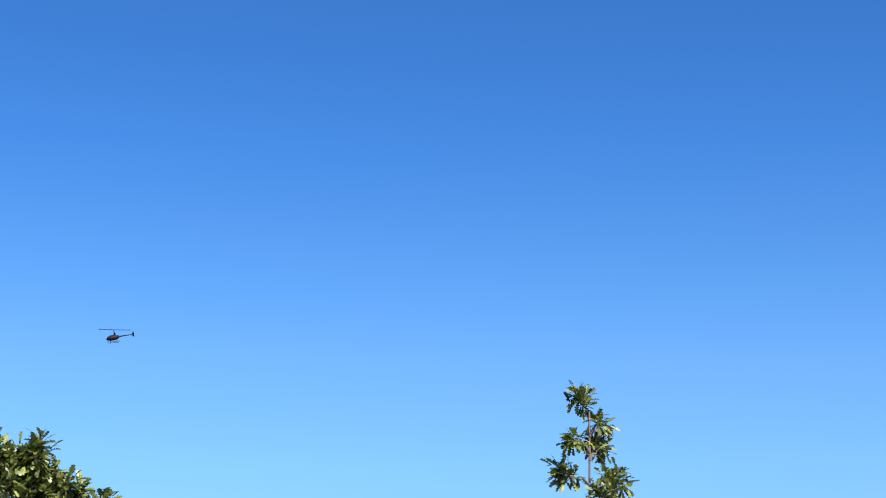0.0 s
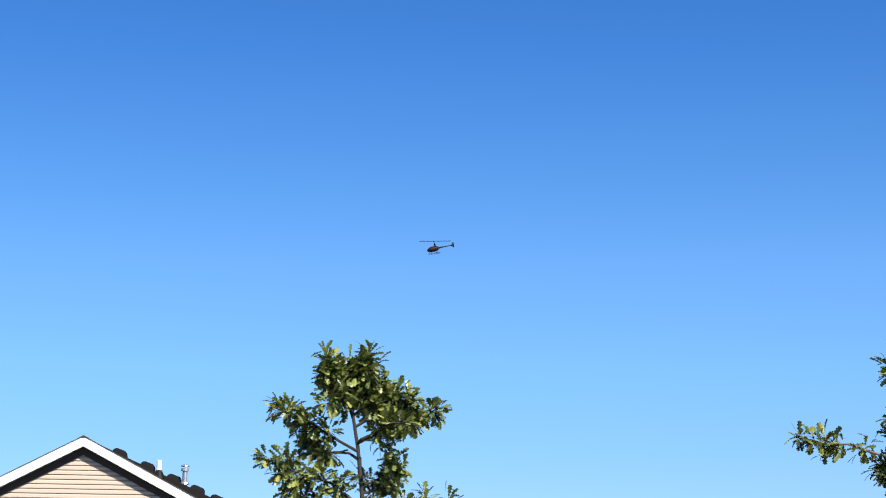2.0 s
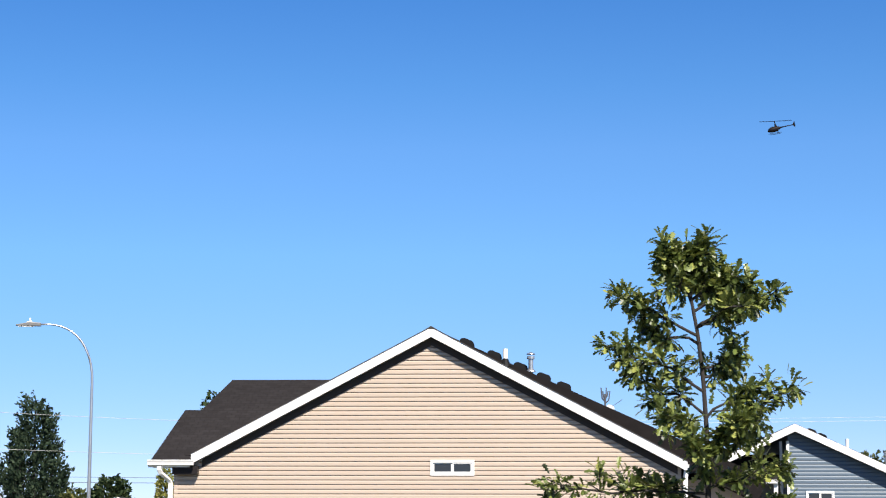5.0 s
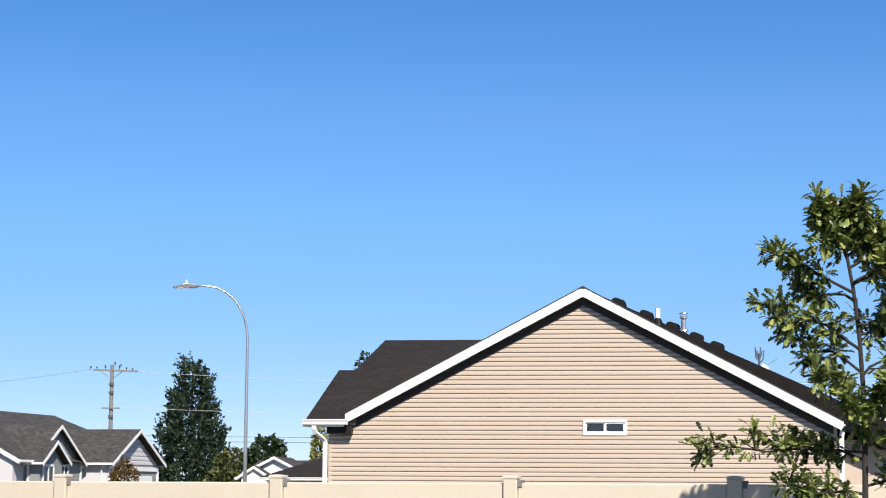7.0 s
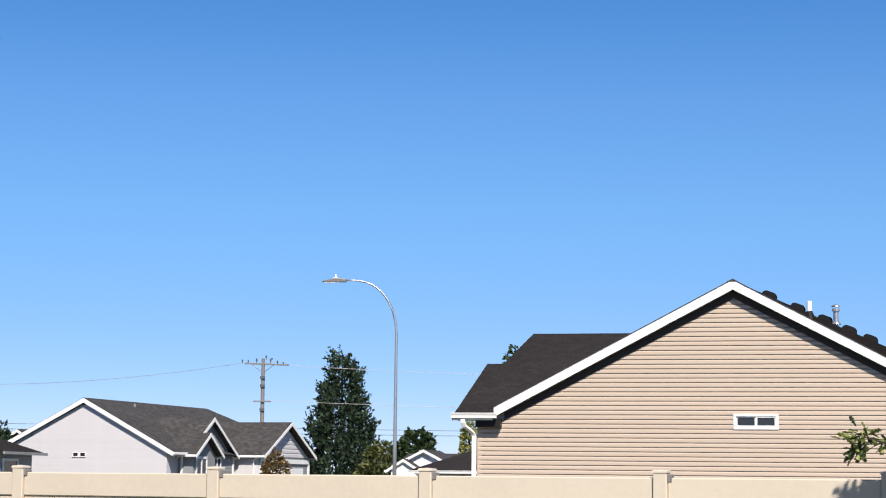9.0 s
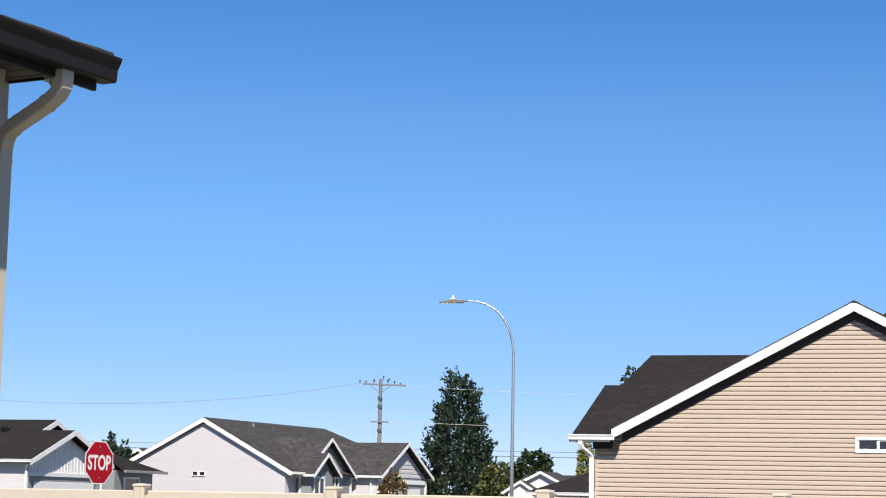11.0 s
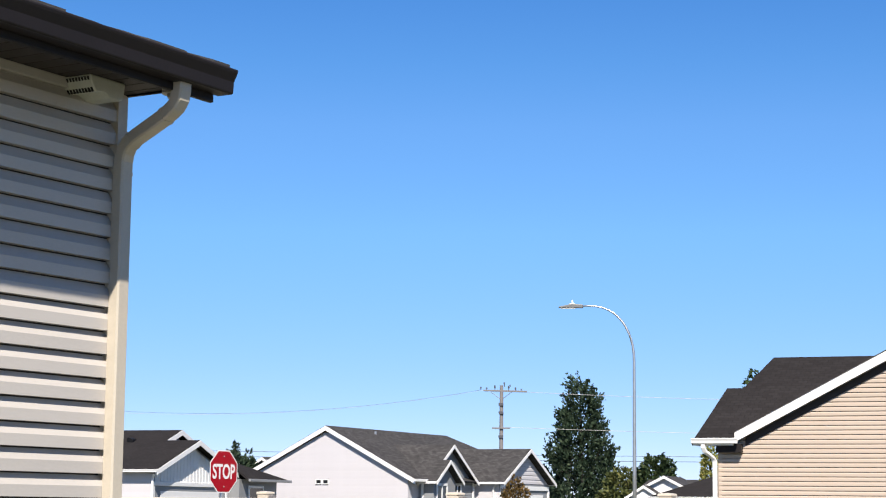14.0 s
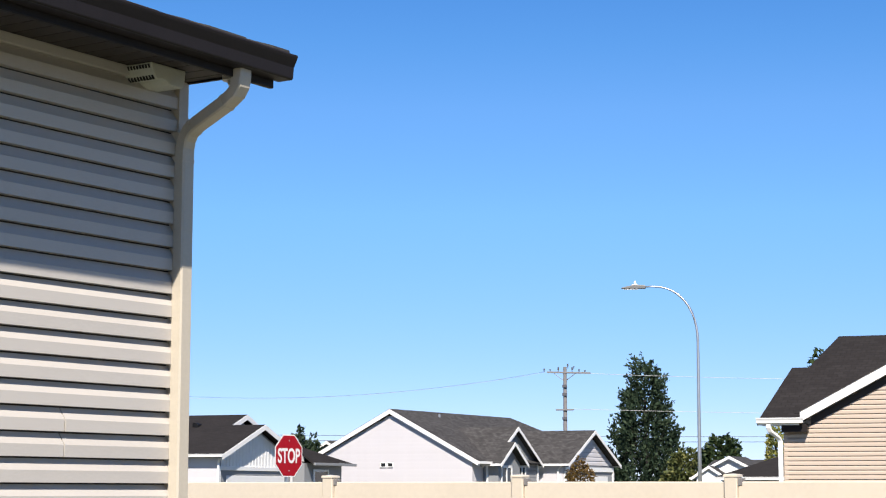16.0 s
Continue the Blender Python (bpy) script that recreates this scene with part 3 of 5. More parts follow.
# soffit planks run across the eave, each with its own groove
OV = 0.46
me = link_mesh("soffit_panel", boxm(0, OV + 0.03, 0.003, 0.098, 3.448, 3.460, 0.003), SOFFIT_AND_SHADE)
k = -NL
while k < 0.0:
    o = new("soffit_panel", me)
    o.parent, o.location = near, (-0.03, k, 0)
    k += 0.1
part("fascia", boxm(OV, OV + 0.022, -NL, 0.07, 3.372, 3.50, 0.003), GUTTER, near, "dark bronze fascia board")
part("return_fascia", boxm(-7.5, OV, 0.052, 0.07, 3.440, 3.50, 0.003), GUTTER, near)
g = gutter_run(near, (OV + 0.022, -NL, 3.405), (OV + 0.022, 0.10, 3.405), (1, 0, 0), GUTTER, 0.102)
tagged(g, "dark bronze metal gutter")
NS = 0.335
roof_slab("roof", [(OV + 0.06, -NL, 3.495), (OV + 0.06, 0.075, 3.495), (-3.75, 0.075, 3.495 + (OV + 3.81) * NS), (-3.75, -NL, 3.495 + (OV + 3.81) * NS)], 0.02, SHINGLE, near)
roof_slab("roof", [(-7.9, -NL, 3.495), (-7.9, 0.075, 3.495), (-3.75, 0.075, 3.495 + (OV + 3.81) * NS), (-3.75, -NL, 3.495 + (OV + 3.81) * NS)], 0.02, SHINGLE, near)
part("gable_wall", prism(bmesh.new(), [(-0.1, -0.1, 3.4), (-7.4, -0.1, 3.4), (-3.75, -0.1, 5.1)], (0, 0.09, 0)), SAND, near)
# uneven front courses of laminated shingles along the eave
rng = random.Random(4)
y = -5.0
while y < 0.07:
    w = rng.uniform(0.11, 0.24)
    t = rng.choice((0.010, 0.017, 0.024))
    for row in range(2):
        xo = OV + 0.085 - row * 0.15 + rng.uniform(-0.006, 0.006)
        z = 3.503 + row * 0.15 * NS + 0.004
        bm = bmesh.new()
        prism(bm, [(xo, y, z - 0.012), (xo - 0.17, y, z - 0.012 + 0.17 * NS), (xo - 0.17, y, z + t + 0.17 * NS), (xo, y, z + t)], (0, min(w - 0.006, 0.09 - y), 0))
        part("shingle", bm, SHINGLE_PIECE, near)
    y += w
# rectangular downspout with two elbows
bm = rect_tube(bmesh.new(), [(0.497, -0.165, 3.43), (0.495, -0.165, 3.375), (0.488, -0.163, 3.342), (0.468, -0.158, 3.316), (0.43, -0.146, 3.298), (0.37, -0.122, 3.280), (0.17, -0.048, 3.232), (0.11, -0.022, 3.212), (0.078, -0.008, 3.184), (0.062, -0.001, 3.145), (0.058, 0.001, 3.08), (0.058, 0.001, 0.15)], (0, 1, 0), 0.074, 0.056)
spout = part("downspout", bm, SPOUT, near, "sand painted metal downspout with elbows")
for p, q in (((0.40, -0.134, 3.289), (0.385, -0.128, 3.284)), ((0.150, -0.040, 3.227), (0.135, -0.034, 3.221)), ((0.058, 0.001, 3.10), (0.058, 0.001, 3.085))):
    part("crimp", rect_tube(bmesh.new(), [p, q], (0, 1, 0), 0.078, 0.060), SPOUT, spout)
part("strap", boxm(0.024, 0.090, -0.044, 0.046, 1.2, 1.225, 0.002), SPOUT, spout)
# almond exhaust hood under the soffit: a slotted end, then a body that steps down to the duct
VX0, VX1 = 0.004, 0.165
side = [(-0.345, 3.447), (-0.338, 3.425), (-0.322, 3.398), (-0.305, 3.380), (-0.285, 3.383), (-0.262, 3.393), (-0.245, 3.390), (-0.232, 3.376), (-0.218, 3.367), (-0.150, 3.367), (-0.136, 3.378), (-0.128, 3.405), (-0.124, 3.447)]
vent = part("exhaust_vent", bevelled(prism(bmesh.new(), [(VX0, a, b) for a, b in side], (VX1 - VX0, 0, 0)), 0.004), VENT_TAN, near, "almond plastic exhaust vent hood with a slotted end")
slope = Vector((0, 0.040, -0.067)).normalized()
top = Vector((0, -0.349, 3.444))
for row in range(3):
    for k in range(9):
        x = VX0 + 0.012 + k * 0.0160
        a = top + slope * (0.006 + row * 0.0245)
        b = a + slope * 0.019
        bm = bmesh.new()
        prism(bm, [(x, a.y, a.z), (x + 0.0105, a.y, a.z), (x + 0.0105, b.y, b.z), (x, b.y, b.z)], (0, 0.004, 0.0))
        part("slot", bm, DARKHOLE, vent)
o = part("soffit_light", tube(bmesh.new(), [(0, 0, 3.405), (0, 0, 3.431), (0, 0, 3.411), (0, 0, 3.386)], [0.05, 0.05, 0.03, 0.025], 12), SPOUT, near, "small round soffit lamp holder")
o.location = (0.34, -0.02, 0)


# ---- generic gable pieces for houses further off ----
def gable_roof(parent, x0, x1, y0, y1, ez, rz, axis, mat, over=0.35, trim=WHITE, band=0.2, ends=(True, True)):
    """Two roof planes with rake and eave boards over a block; axis names the way the ridge runs."""
    if axis == "y":
        def P(a, b, z): return (a, b, z)
        a0, a1, b0, b1 = x0, x1, y0, y1
    else:
        def P(a, b, z): return (b, a, z)
        a0, a1, b0, b1 = y0, y1, x0, x1
    mid = (a0 + a1) / 2
    s = (rz - ez) / ((a1 - a0) / 2)
    for e, sg in ((a0, -1), (a1, 1)):
        ee, zz = e + sg * over, ez - over * s
        roof_slab("roof", [P(ee, b0, zz), P(ee, b1, zz), P(mid, b1, rz), P(mid, b0, rz)], 0.08, mat, parent)
        for i, b in enumerate((b0, b1)):
            if not ends[i]:
                continue
            o = -0.03 if i == 0 else 0.03
            off = Vector(P(0, o, 0))
            part("rake_board", prism(bmesh.new(), [P(ee, b, zz - 0.01), P(mid, b, rz - 0.01), P(mid, b, rz - band), P(ee, b, zz - band)], off), trim, parent, "white painted rake board")
        q = sorted((ee, ee + sg * 0.1))
        lo, hi = P(q[0], min(b0, b1), zz - 0.13), P(q[1], max(b0, b1), zz - 0.01)
        part("eave_gutter", boxm(min(lo[0], hi[0]), max(lo[0], hi[0]), min(lo[1], hi[1]), max(lo[1], hi[1]), lo[2], hi[2], 0.01), trim, parent, "white eave gutter")
    return s


def gable_wall(parent, x0, x1, y0, y1, ez, rz, axis, mat):
    if axis == "y":
        pts = [(x0, y0, 0), (x1, y0, 0), (x1, y0, ez), ((x0 + x1) / 2, y0, rz), (x0, y0, ez)]
        off = (0, y1 - y0, 0)
    else:
        pts = [(x0, y0, 0), (x0, y1, 0), (x0, y1, ez), (x0, (y0 + y1) / 2, rz), (x0, y0, ez)]
        off = (x1 - x0, 0, 0)
    return part("wall", prism(bmesh.new(), pts, off), mat, parent)


FACE_X = Matrix.Rotation(radians(90), 4, "Z")

# ---- blue house ----
blue = empty("blue_house", house_pose(19.18, 61.04, 10), "blue vinyl sided gable house with white trim", "house")
BA, BS = 5.30, 0.462
part("wall", prism(bmesh.new(), [(-0.2, 0, 0), (6.6, 0, 0), (6.6, 0, BA - 0.25 - 6.6 * BS), (0, 0, BA - 0.25), (-0.2, 0, BA - 0.33)], (0, 10, 0)), BLUE, blue)
siding(blue, Matrix.Identity(4), 1.6, 4.95, lambda z: -0.2, lambda z: min(6.6, (BA - 0.2 - z) / BS), BLUE, 0.125, 0.02, gaps=[(0.36, 1.28, 2.72, 3.10)])
slider_window(blue, 0.36, 1.28, 2.72, 3.10, -0.005)
part("recess_wall", boxm(-4.0, -0.2, 2.2, 9.8, 0, 3.9), GREY, blue)
for x in (-0.25, -0.42):
    part("corner_board", boxm(x, x + 0.09, -0.03 if x > -0.3 else 0.4, 0.06 if x > -0.3 else 0.5, 0, 4.75), WHITE, blue)
for s, ex in ((-1, 3.4), (1, 7.0)):
    roof_slab("roof", [(s * ex, -0.4, BA - ex * BS), (s * ex, 10.3, BA - ex * BS), (0, 10.3, BA), (0, -0.4, BA)], 0.08, SHINGLE, blue)
    part("rake_board", prism(bmesh.new(), [(s * ex, -0.41, BA - ex * BS - 0.01), (0, -0.41, BA - 0.01), (0, -0.41, BA - 0.26), (s * ex, -0.41, BA - ex * BS - 0.26)], (0, 0.03, 0)), WHITE, blue, "white painted rake board")
    part("soffit", prism(bmesh.new(), [(s * ex, -0.38, BA - ex * BS - 0.25), (0, -0.38, BA - 0.25), (0, 0.0, BA - 0.25), (s * ex, 0.0, BA - ex * BS - 0.25)], (0, 0, 0.02)), SOFFIT_AND_SHADE, blue)
roof_slab("porch_roof", [(-4.2, -0.6, 3.45), (-0.62, -0.6, 3.45), (-0.25, 1.4, 4.35), (-4.2, 1.4, 4.35)], 0.08, SHINGLE, blue)
gutter_run(blue, (-4.2, -0.6, 3.33), (-0.6, -0.6, 3.33), (0, -1, 0), WHITE, 0.12)
part("porch_post", boxm(-0.75, -0.62, -0.55, -0.42, 0, 3.35, 0.01), WHITE, blue)
part("porch_post", boxm(-4.1, -3.97, -0.55, -0.42, 0, 3.35, 0.01), WHITE, blue)
for x in (0.66, 1.0):
    box_vent(blue, x, 0.6, BA - x * BS + 0.06)
pvc_pipe(blue, 1.80, 0.3, BA - 1.8 * BS, 0.36)
flue(blue, 3.08, 0.4, BA - 3.08 * BS, 0.50)

# ---- pale house across the street ----
pale = empty("pale_house", house_pose(-22.03, 97.54, 17.5), "pale sided house with grey front gables and roof", "house")
gable_wall(pale, -4.45, 4.75, 0, 14.0, 3.15, 5.72, "y", PALE)
siding(pale, Matrix.Identity(4), 1.2, 5.5, lambda z: max(-4.45, -(5.72 - z) / 0.50), lambda z: min(4.75, (5.78 - z) / 0.52), PALE, 0.2, 0.005, gaps=[(-0.75, 0.12, 2.88, 3.17)])
slider_window(pale, -0.72, -0.36, 2.9, 3.15, -0.005, lites=1, fr=0.03, s=0.012)
slider_window(pale, -0.30, 0.06, 2.9, 3.15, -0.005, lites=1, fr=0.03, s=0.012)
PR, PX = 5.96, -0.06
for ex, zz in ((-4.75, 3.60), (5.30, 3.17)):
    roof_slab("roof", [(ex, -0.22, zz), (ex, 14.0 if ex < 0 else 14.3, zz), (PX, 13.9, PR), (PX, -0.22, PR)], 0.09, SHINGLE_GREY, pale)
    part("rake_board", prism(bmesh.new(), [(ex, -0.23, zz - 0.02), (PX, -0.23, PR - 0.02), (PX, -0.23, PR - 0.26), (ex, -0.23, zz - 0.26)], (0, 0.03, 0)), WHITE, pale, "white painted rake board")
    part("soffit", prism(bmesh.new(), [(ex, -0.20, zz - 0.25), (PX, -0.20, PR - 0.25), (PX, 0.0, PR - 0.25), (ex, 0.0, zz - 0.25)], (0, 0, 0.03)), SOFFIT_AND_SHADE, pale)
roof_slab("roof", [(-4.75, 17.5, 3.4), (5.3, 17.5, 3.4), (PX, 13.9, PR)], 0.09, SHINGLE_GREY, pale)
roof_slab("roof", [(5.30, 14.3, 3.17), (5.3, 17.5, 3.4), (PX, 13.9, PR)], 0.09, SHINGLE_GREY, pale)
part("eave_gutter", boxm(5.28, 5.40, -0.45, 1.3, 3.05, 3.18, 0.01), WHITE, pale)
part("roof_pipe", tube(bmesh.new(), [(0.5, 4.2, 5.5), (0.5, 4.2, 5.82)], 0.06, 8), STEEL, pale)
# entry gables face the street
gable_wall(pale, 2.0, 4.95, 1.2, 7.2, 3.1, 4.95, "x", GREY)
gable_roof(pale, 0.2, 5.30, 1.45, 6.95, 3.3, 5.08, "x", SHINGLE_GREY, 0.3, ends=(False, True))
gable_wall(pale, 4.0, 5.60, 1.25, 3.75, 3.1, 4.0, "x", GREY)
gable_roof(pale, 3.0, 5.95, 1.2, 3.8, 3.3, 4.22, "x", SHINGLE_GREY, 0.3, ends=(False, True))
siding(pale, Matrix.Translation((4.955, 0, 0)) @ FACE_X, 1.2, 4.8, lambda z: max(1.2, 4.2 - (4.95 - z) / 0.62), lambda z: min(7.2, 4.2 + (4.95 - z) / 0.62), GREY, 0.2, 0.015)
for y0, y1, z0, z1, x in ((1.5, 2.75, 1.6, 3.0, 5.61), (4.7, 5.65, 2.2, 3.05, 4.98)):
    bm = bmesh.new()
    for q in ((y0, y1, z0, z0 + 0.1), (y0, y1, z1 - 0.12, z1), (y0, y0 + 0.1, z0, z1), (y1 - 0.1, y1, z0, z1), ((y0 + y1) / 2 - 0.04, (y0 + y1) / 2 + 0.04, z0, z1)):
        box(bm, x, x + 0.06, q[0], q[1], q[2], q[3])
    w = part("window", bm, WHITE, pale, "white framed window")
    for a, b in ((y0 + 0.1, (y0 + y1) / 2 - 0.04), ((y0 + y1) / 2 + 0.04, y1 - 0.1)):
        part("pane", boxm(x + 0.005, x + 0.02, a, b, z0 + 0.1, z1 - 0.12), GLASS, w)
for y in (1.15, 7.1):
    part("corner_board", boxm(4.93, 5.02, y, y + 0.14, 0, 3.1), WHITE, pale)
# garage wing with its gable to the street
gable_wall(pale, 1.0, 6.35, 7.7, 14.2, 3.1, 4.85, "x", GREY)
part("side_wall", boxm(1.2, 6.3, 7.68, 7.70, 0, 3.05), PALE, pale)
gable_roof(pale, -0.05, 6.75, 7.75, 14.15, 3.35, 5.06, "x", SHINGLE_GREY, 0.35, ends=(False, True))
siding(pale, Matrix.Translation((6.355, 0, 0)) @ FACE_X, 3.1, 4.7, lambda z: max(7.75, 10.95 - (4.8 - z) / 0.535), lambda z: min(14.15, 10.95 + (4.8 - z) / 0.535), PALE, 0.24, 0.03)
part("belly_band", boxm(6.35, 6.43, 7.7, 14.2, 2.75, 2.98), WHITE, pale)
for y in (7.68, 14.1):
    part("corner_board", boxm(6.33, 6.42, y, y + 0.16, 0, 2.75), WHITE, pale)
bm = boxm(6.35, 6.40, 8.6, 13.4, 0.1, 2.5, 0.01)
part("garage_door", bm, WHITE, pale, "white panelled garage door")
for x, y in ((4.66, 1.1), (5.95, 7.62), (4.8, 7.5)):
    part("downspout", rect_tube(bmesh.new(), [(x + 0.25, y, 3.05), (x + 0.05, y, 2.85), (x + 0.05, y, 0.1)], (0, 1, 0), 0.1, 0.08), WHITE, pale)

# ---- house with the board-and-batten garage gable ----
batten = empty("grey_house", house_pose(-25.86, 80.97, 12), "white and grey house with a batten gable and dark roof", "house")
# its ridge runs across, and the gables face the street
BE = 3.29
BR, BG, BW = 1.96, 1.42, -0.47          # main and front ridge over the eave, and the front wall
gable_wall(batten, -12.0, -2.4, 0.2, 9.8, BE - 0.1, 4.8, "x", PALE)
siding(batten, Matrix.Translation((0, 0.195, 0)), 1.2, BE - 0.1, lambda z: -11.9, lambda z: BW, PALE, 0.18, 0.004)
roof_slab("roof", [(-12.4, -0.2, BE), (-0.05, -0.2, BE), (-0.05, 3.7, BE + BG), (-1.82, 3.7, BE + BG), (-1.82, 5.18, BE + BR), (-12.4, 5.18, BE + BR)], 0.09, SHINGLE, batten)
roof_slab("roof", [(-12.4, 10.2, BE), (-1.82, 10.2, BE), (-1.82, 5.18, BE + BR), (-12.4, 5.18, BE + BR)], 0.09, SHINGLE, batten)
roof_slab("roof", [(-3.0, 7.6, BE), (-0.05, 7.6, BE), (-0.05, 3.7, BE + BG), (-3.0, 3.7, BE + BG)], 0.09, SHINGLE, batten)
for x, y0, z0, y1, z1, yr, zr in ((-0.05, -0.2, BE, 7.6, BE, 3.7, BE + BG), (-1.82, 3.55, BE + 1.365, 10.2, BE, 5.18, BE + BR)):
    for ya, za in ((y0, z0), (y1, z1)):
        part("rake_board", prism(bmesh.new(), [(x, ya, za - 0.02), (x, yr, zr - 0.01), (x, yr, zr - 0.25), (x, ya, za - 0.25)], (0.03, 0, 0)), WHITE, batten, "white painted rake board")
gutter_run(batten, (-12.4, -0.2, BE - 0.13), (-0.02, -0.2, BE - 0.13), (0, -1, 0), WHITE, 0.13)
gable_wall(batten, -6.0, BW, 0.25, 7.15, BE - 0.1, 4.50, "x", GREY)
gable_wall(batten, -4.0, -2.1, 1.2, 9.0, BE, 4.95, "x", GREY)
me = link_mesh("batten", boxm(BW, BW + 0.03, 0.0, 0.05, 0.0, 1.0, 0.004), WHITE)
part("batten_panel", prism(bmesh.new(), [(BW, 0.4, 2.75), (BW, 7.0, 2.75), (BW, 7.0, 3.2), (BW, 3.7, 4.38), (BW, 0.4, 3.2)], (0.012, 0, 0)), WHITE, batten)
y = 0.55
while y < 6.9:
    o = new("batten", me)
    o.parent, o.location, o.scale = batten, (0, y, 2.75), (1, 1, max(0.3, 1.60 - abs(y - 3.7) * 0.364))
    y += 0.3
part("belly_band", boxm(BW - 0.01, BW + 0.07, 0.2, 7.2, 2.58, 2.76, 0.008), WHITE, batten)
part("garage_door", boxm(BW - 0.03, BW + 0.02, 0.9, 6.4, 0.1, 2.35, 0.01), WHITE, batten)
for y in (0.18, 7.06):
    part("corner_board", boxm(BW - 0.05, BW + 0.05, y, y + 0.14, 0, 2.6), WHITE, batten)
part("downspout", rect_tube(bmesh.new(), [(-0.3, 0.0, 3.1), (-0.42, 0.1, 2.9), (-0.42, 0.1, 0.1)], (1, 0, 0), 0.1, 0.08), WHITE, batten)
for x, y in ((-5.95, 4.7), (-3.6, 3.6)):
    box_vent(batten, x, y, BE + 0.364 * (y + 0.2) + 0.03)
# porch end beyond the garage
roof_slab("porch_roof", [(-3.0, 11.8, 3.0), (0.6, 11.8, 3.0), (-0.6, 7.4, 3.9), (-3.0, 7.4, 3.9)], 0.09, SHINGLE, batten)
roof_slab("porch_roof", [(0.6, 11.8, 3.0), (0.6, 7.4, 3.0), (-0.6, 7.4, 3.9)], 0.09, SHINGLE, batten)
part("porch_gutter", boxm(0.58, 0.70, 7.4, 11.9, 2.88, 3.01, 0.01), GREY, batten)
part("porch_wall", boxm(-3.0, 0.1, 7.4, 11.4, 0, 3.0), GREY, batten)
bm = bmesh.new()
for q in ((8.3, 9.9, 1.2, 1.3), (8.3, 9.9, 2.6, 2.7), (8.3, 8.4, 1.3, 2.6), (9.8, 9.9, 1.3, 2.6)):
    box(bm, 0.1, 0.16, *q)
w = part("window", bm, WHITE, batten)
part("pane", boxm(0.105, 0.12, 8.4, 9.8, 1.3, 2.6), GLASS, w)

# ---- low houses far off ----
far1 = empty("distant_white_gable_house", house_pose(-5.7, 129.5, 8), "distant house with two white gables and a grey roof", "house")
gable_wall(far1, -1.55, 1.55, -1.5, 6, 3.1, 3.85, "y", WHITE)
gable_roof(far1, -1.7, 1.7, -1.8, 5.0, 3.15, 4.02, "y", SHINGLE_GREY, 0.35, ends=(True, False))
gable_wall(far1, -1.9, -0.2, -3.2, 1.0, 2.75, 3.2, "y", WHITE)
gable_roof(far1, -2.0, -0.1, -3.4, 1.2, 2.75, 3.36, "y", SHINGLE_GREY, 0.25, ends=(True, False))
part("wall", boxm(-2.3, 4.2, 1.0, 9, 0, 2.9), PALE, far1)
roof_slab("roof", [(-2.6, 0.6, 2.9), (4.6, 0.6, 2.9), (2.6, 4.5, 3.85), (-2.2, 4.5, 3.85)], 0.1, SHINGLE_GREY, far1)
far2 = empty("distant_dark_roof_house", house_pose(-1.2, 74.9, 10), "low house with a dark hipped roof", "house")
roof_slab("roof", [(-2.9, 0, 2.25), (7.0, 0, 2.25), (3.0, 4.0, 3.75), (0.9, 4.0, 3.75)], 0.09, SHINGLE, far2)
roof_slab("roof", [(-2.9, 0, 2.25), (-2.9, 8.0, 2.25), (0.9, 4.0, 3.75)], 0.09, SHINGLE, far2)
roof_slab("roof", [(-2.9, 8, 2.25), (7.0, 8, 2.25), (3.0, 4.0, 3.75), (0.9, 4.0, 3.75)], 0.09, SHINGLE, far2)
part("wall", boxm(-2.4, 6.5, 0.4, 7.6, 0, 2.2), PALE, far2)
gutter_run(far2, (-2.95, 0, 2.12), (7.0, 0, 2.12), (0, -1, 0), WHITE, 0.12)
far3 = empty("distant_brown_gable_house", house_pose(-30.2, 118.0, 20), "distant brown house with a small gable", "house")
gable_wall(far3, -2.6, 1.2, 0, 8, 3.6, 4.75, "y", GREY)
gable_roof(far3, -2.6, 1.2, -0.3, 8, 3.7, 4.85, "y", SHINGLE_GREY, 0.3)


# ---- street lamp ----
lamp = empty("street_lamp", pose(-3.69, 59.89, 0), "galvanised street lamp with a curved arm", "street lamp")
bm = bmesh.new()
arc = [(0, 0, 0), (0, 0, 3.0), (0, 0, 6.35)]
for k in range(1, 13):
    a = radians(89.9 * k / 12)
    arc.append((-1.45 * (1 - math.cos(a) ** 0.88), 0, 6.35 + 1.78 * math.sin(a) ** 0.94))
arc.append((-1.72, 0, 8.12))
tube(bm, arc, [0.075, 0.058, 0.043] + [0.040 - 0.0012 * k for k in range(12)] + [0.025], 12)
smooth(part("pole", bm, STEEL, lamp))
part("base_plate", boxm(-0.16, 0.16, -0.16, 0.16, 0, 0.03, 0.005), STEEL, lamp)
bm = bmesh.new()
prism(bm, [(-1.62, -0.07, 8.06), (-1.62, -0.07, 8.17), (-1.95, -0.07, 8.20), (-2.38, -0.07, 8.11), (-2.40, -0.07, 8.07)], (0, 0.14, 0))
bevelled(bm, 0.02, 2)
head = part("lamp_head", bm, LAMP_GREY, lamp, "flat grey lamp head")
part("cover", bevelled(prism(bmesh.new(), [(-1.84, -0.05, 8.17), (-1.93, -0.05, 8.24), (-2.03, -0.05, 8.21), (-2.10, -0.05, 8.15)], (0, 0.12, 0)), 0.01), WHITE, head, "white reflecting top cover")
part("photocell", tube(bmesh.new(), [(-1.96, 0, 8.24), (-1.96, 0, 8.32)], 0.03, 10), WHITE, head)
part("lens", boxm(-2.32, -1.85, -0.055, 0.055, 8.045, 8.06, 0.004), PLASTIC_PVC, head)

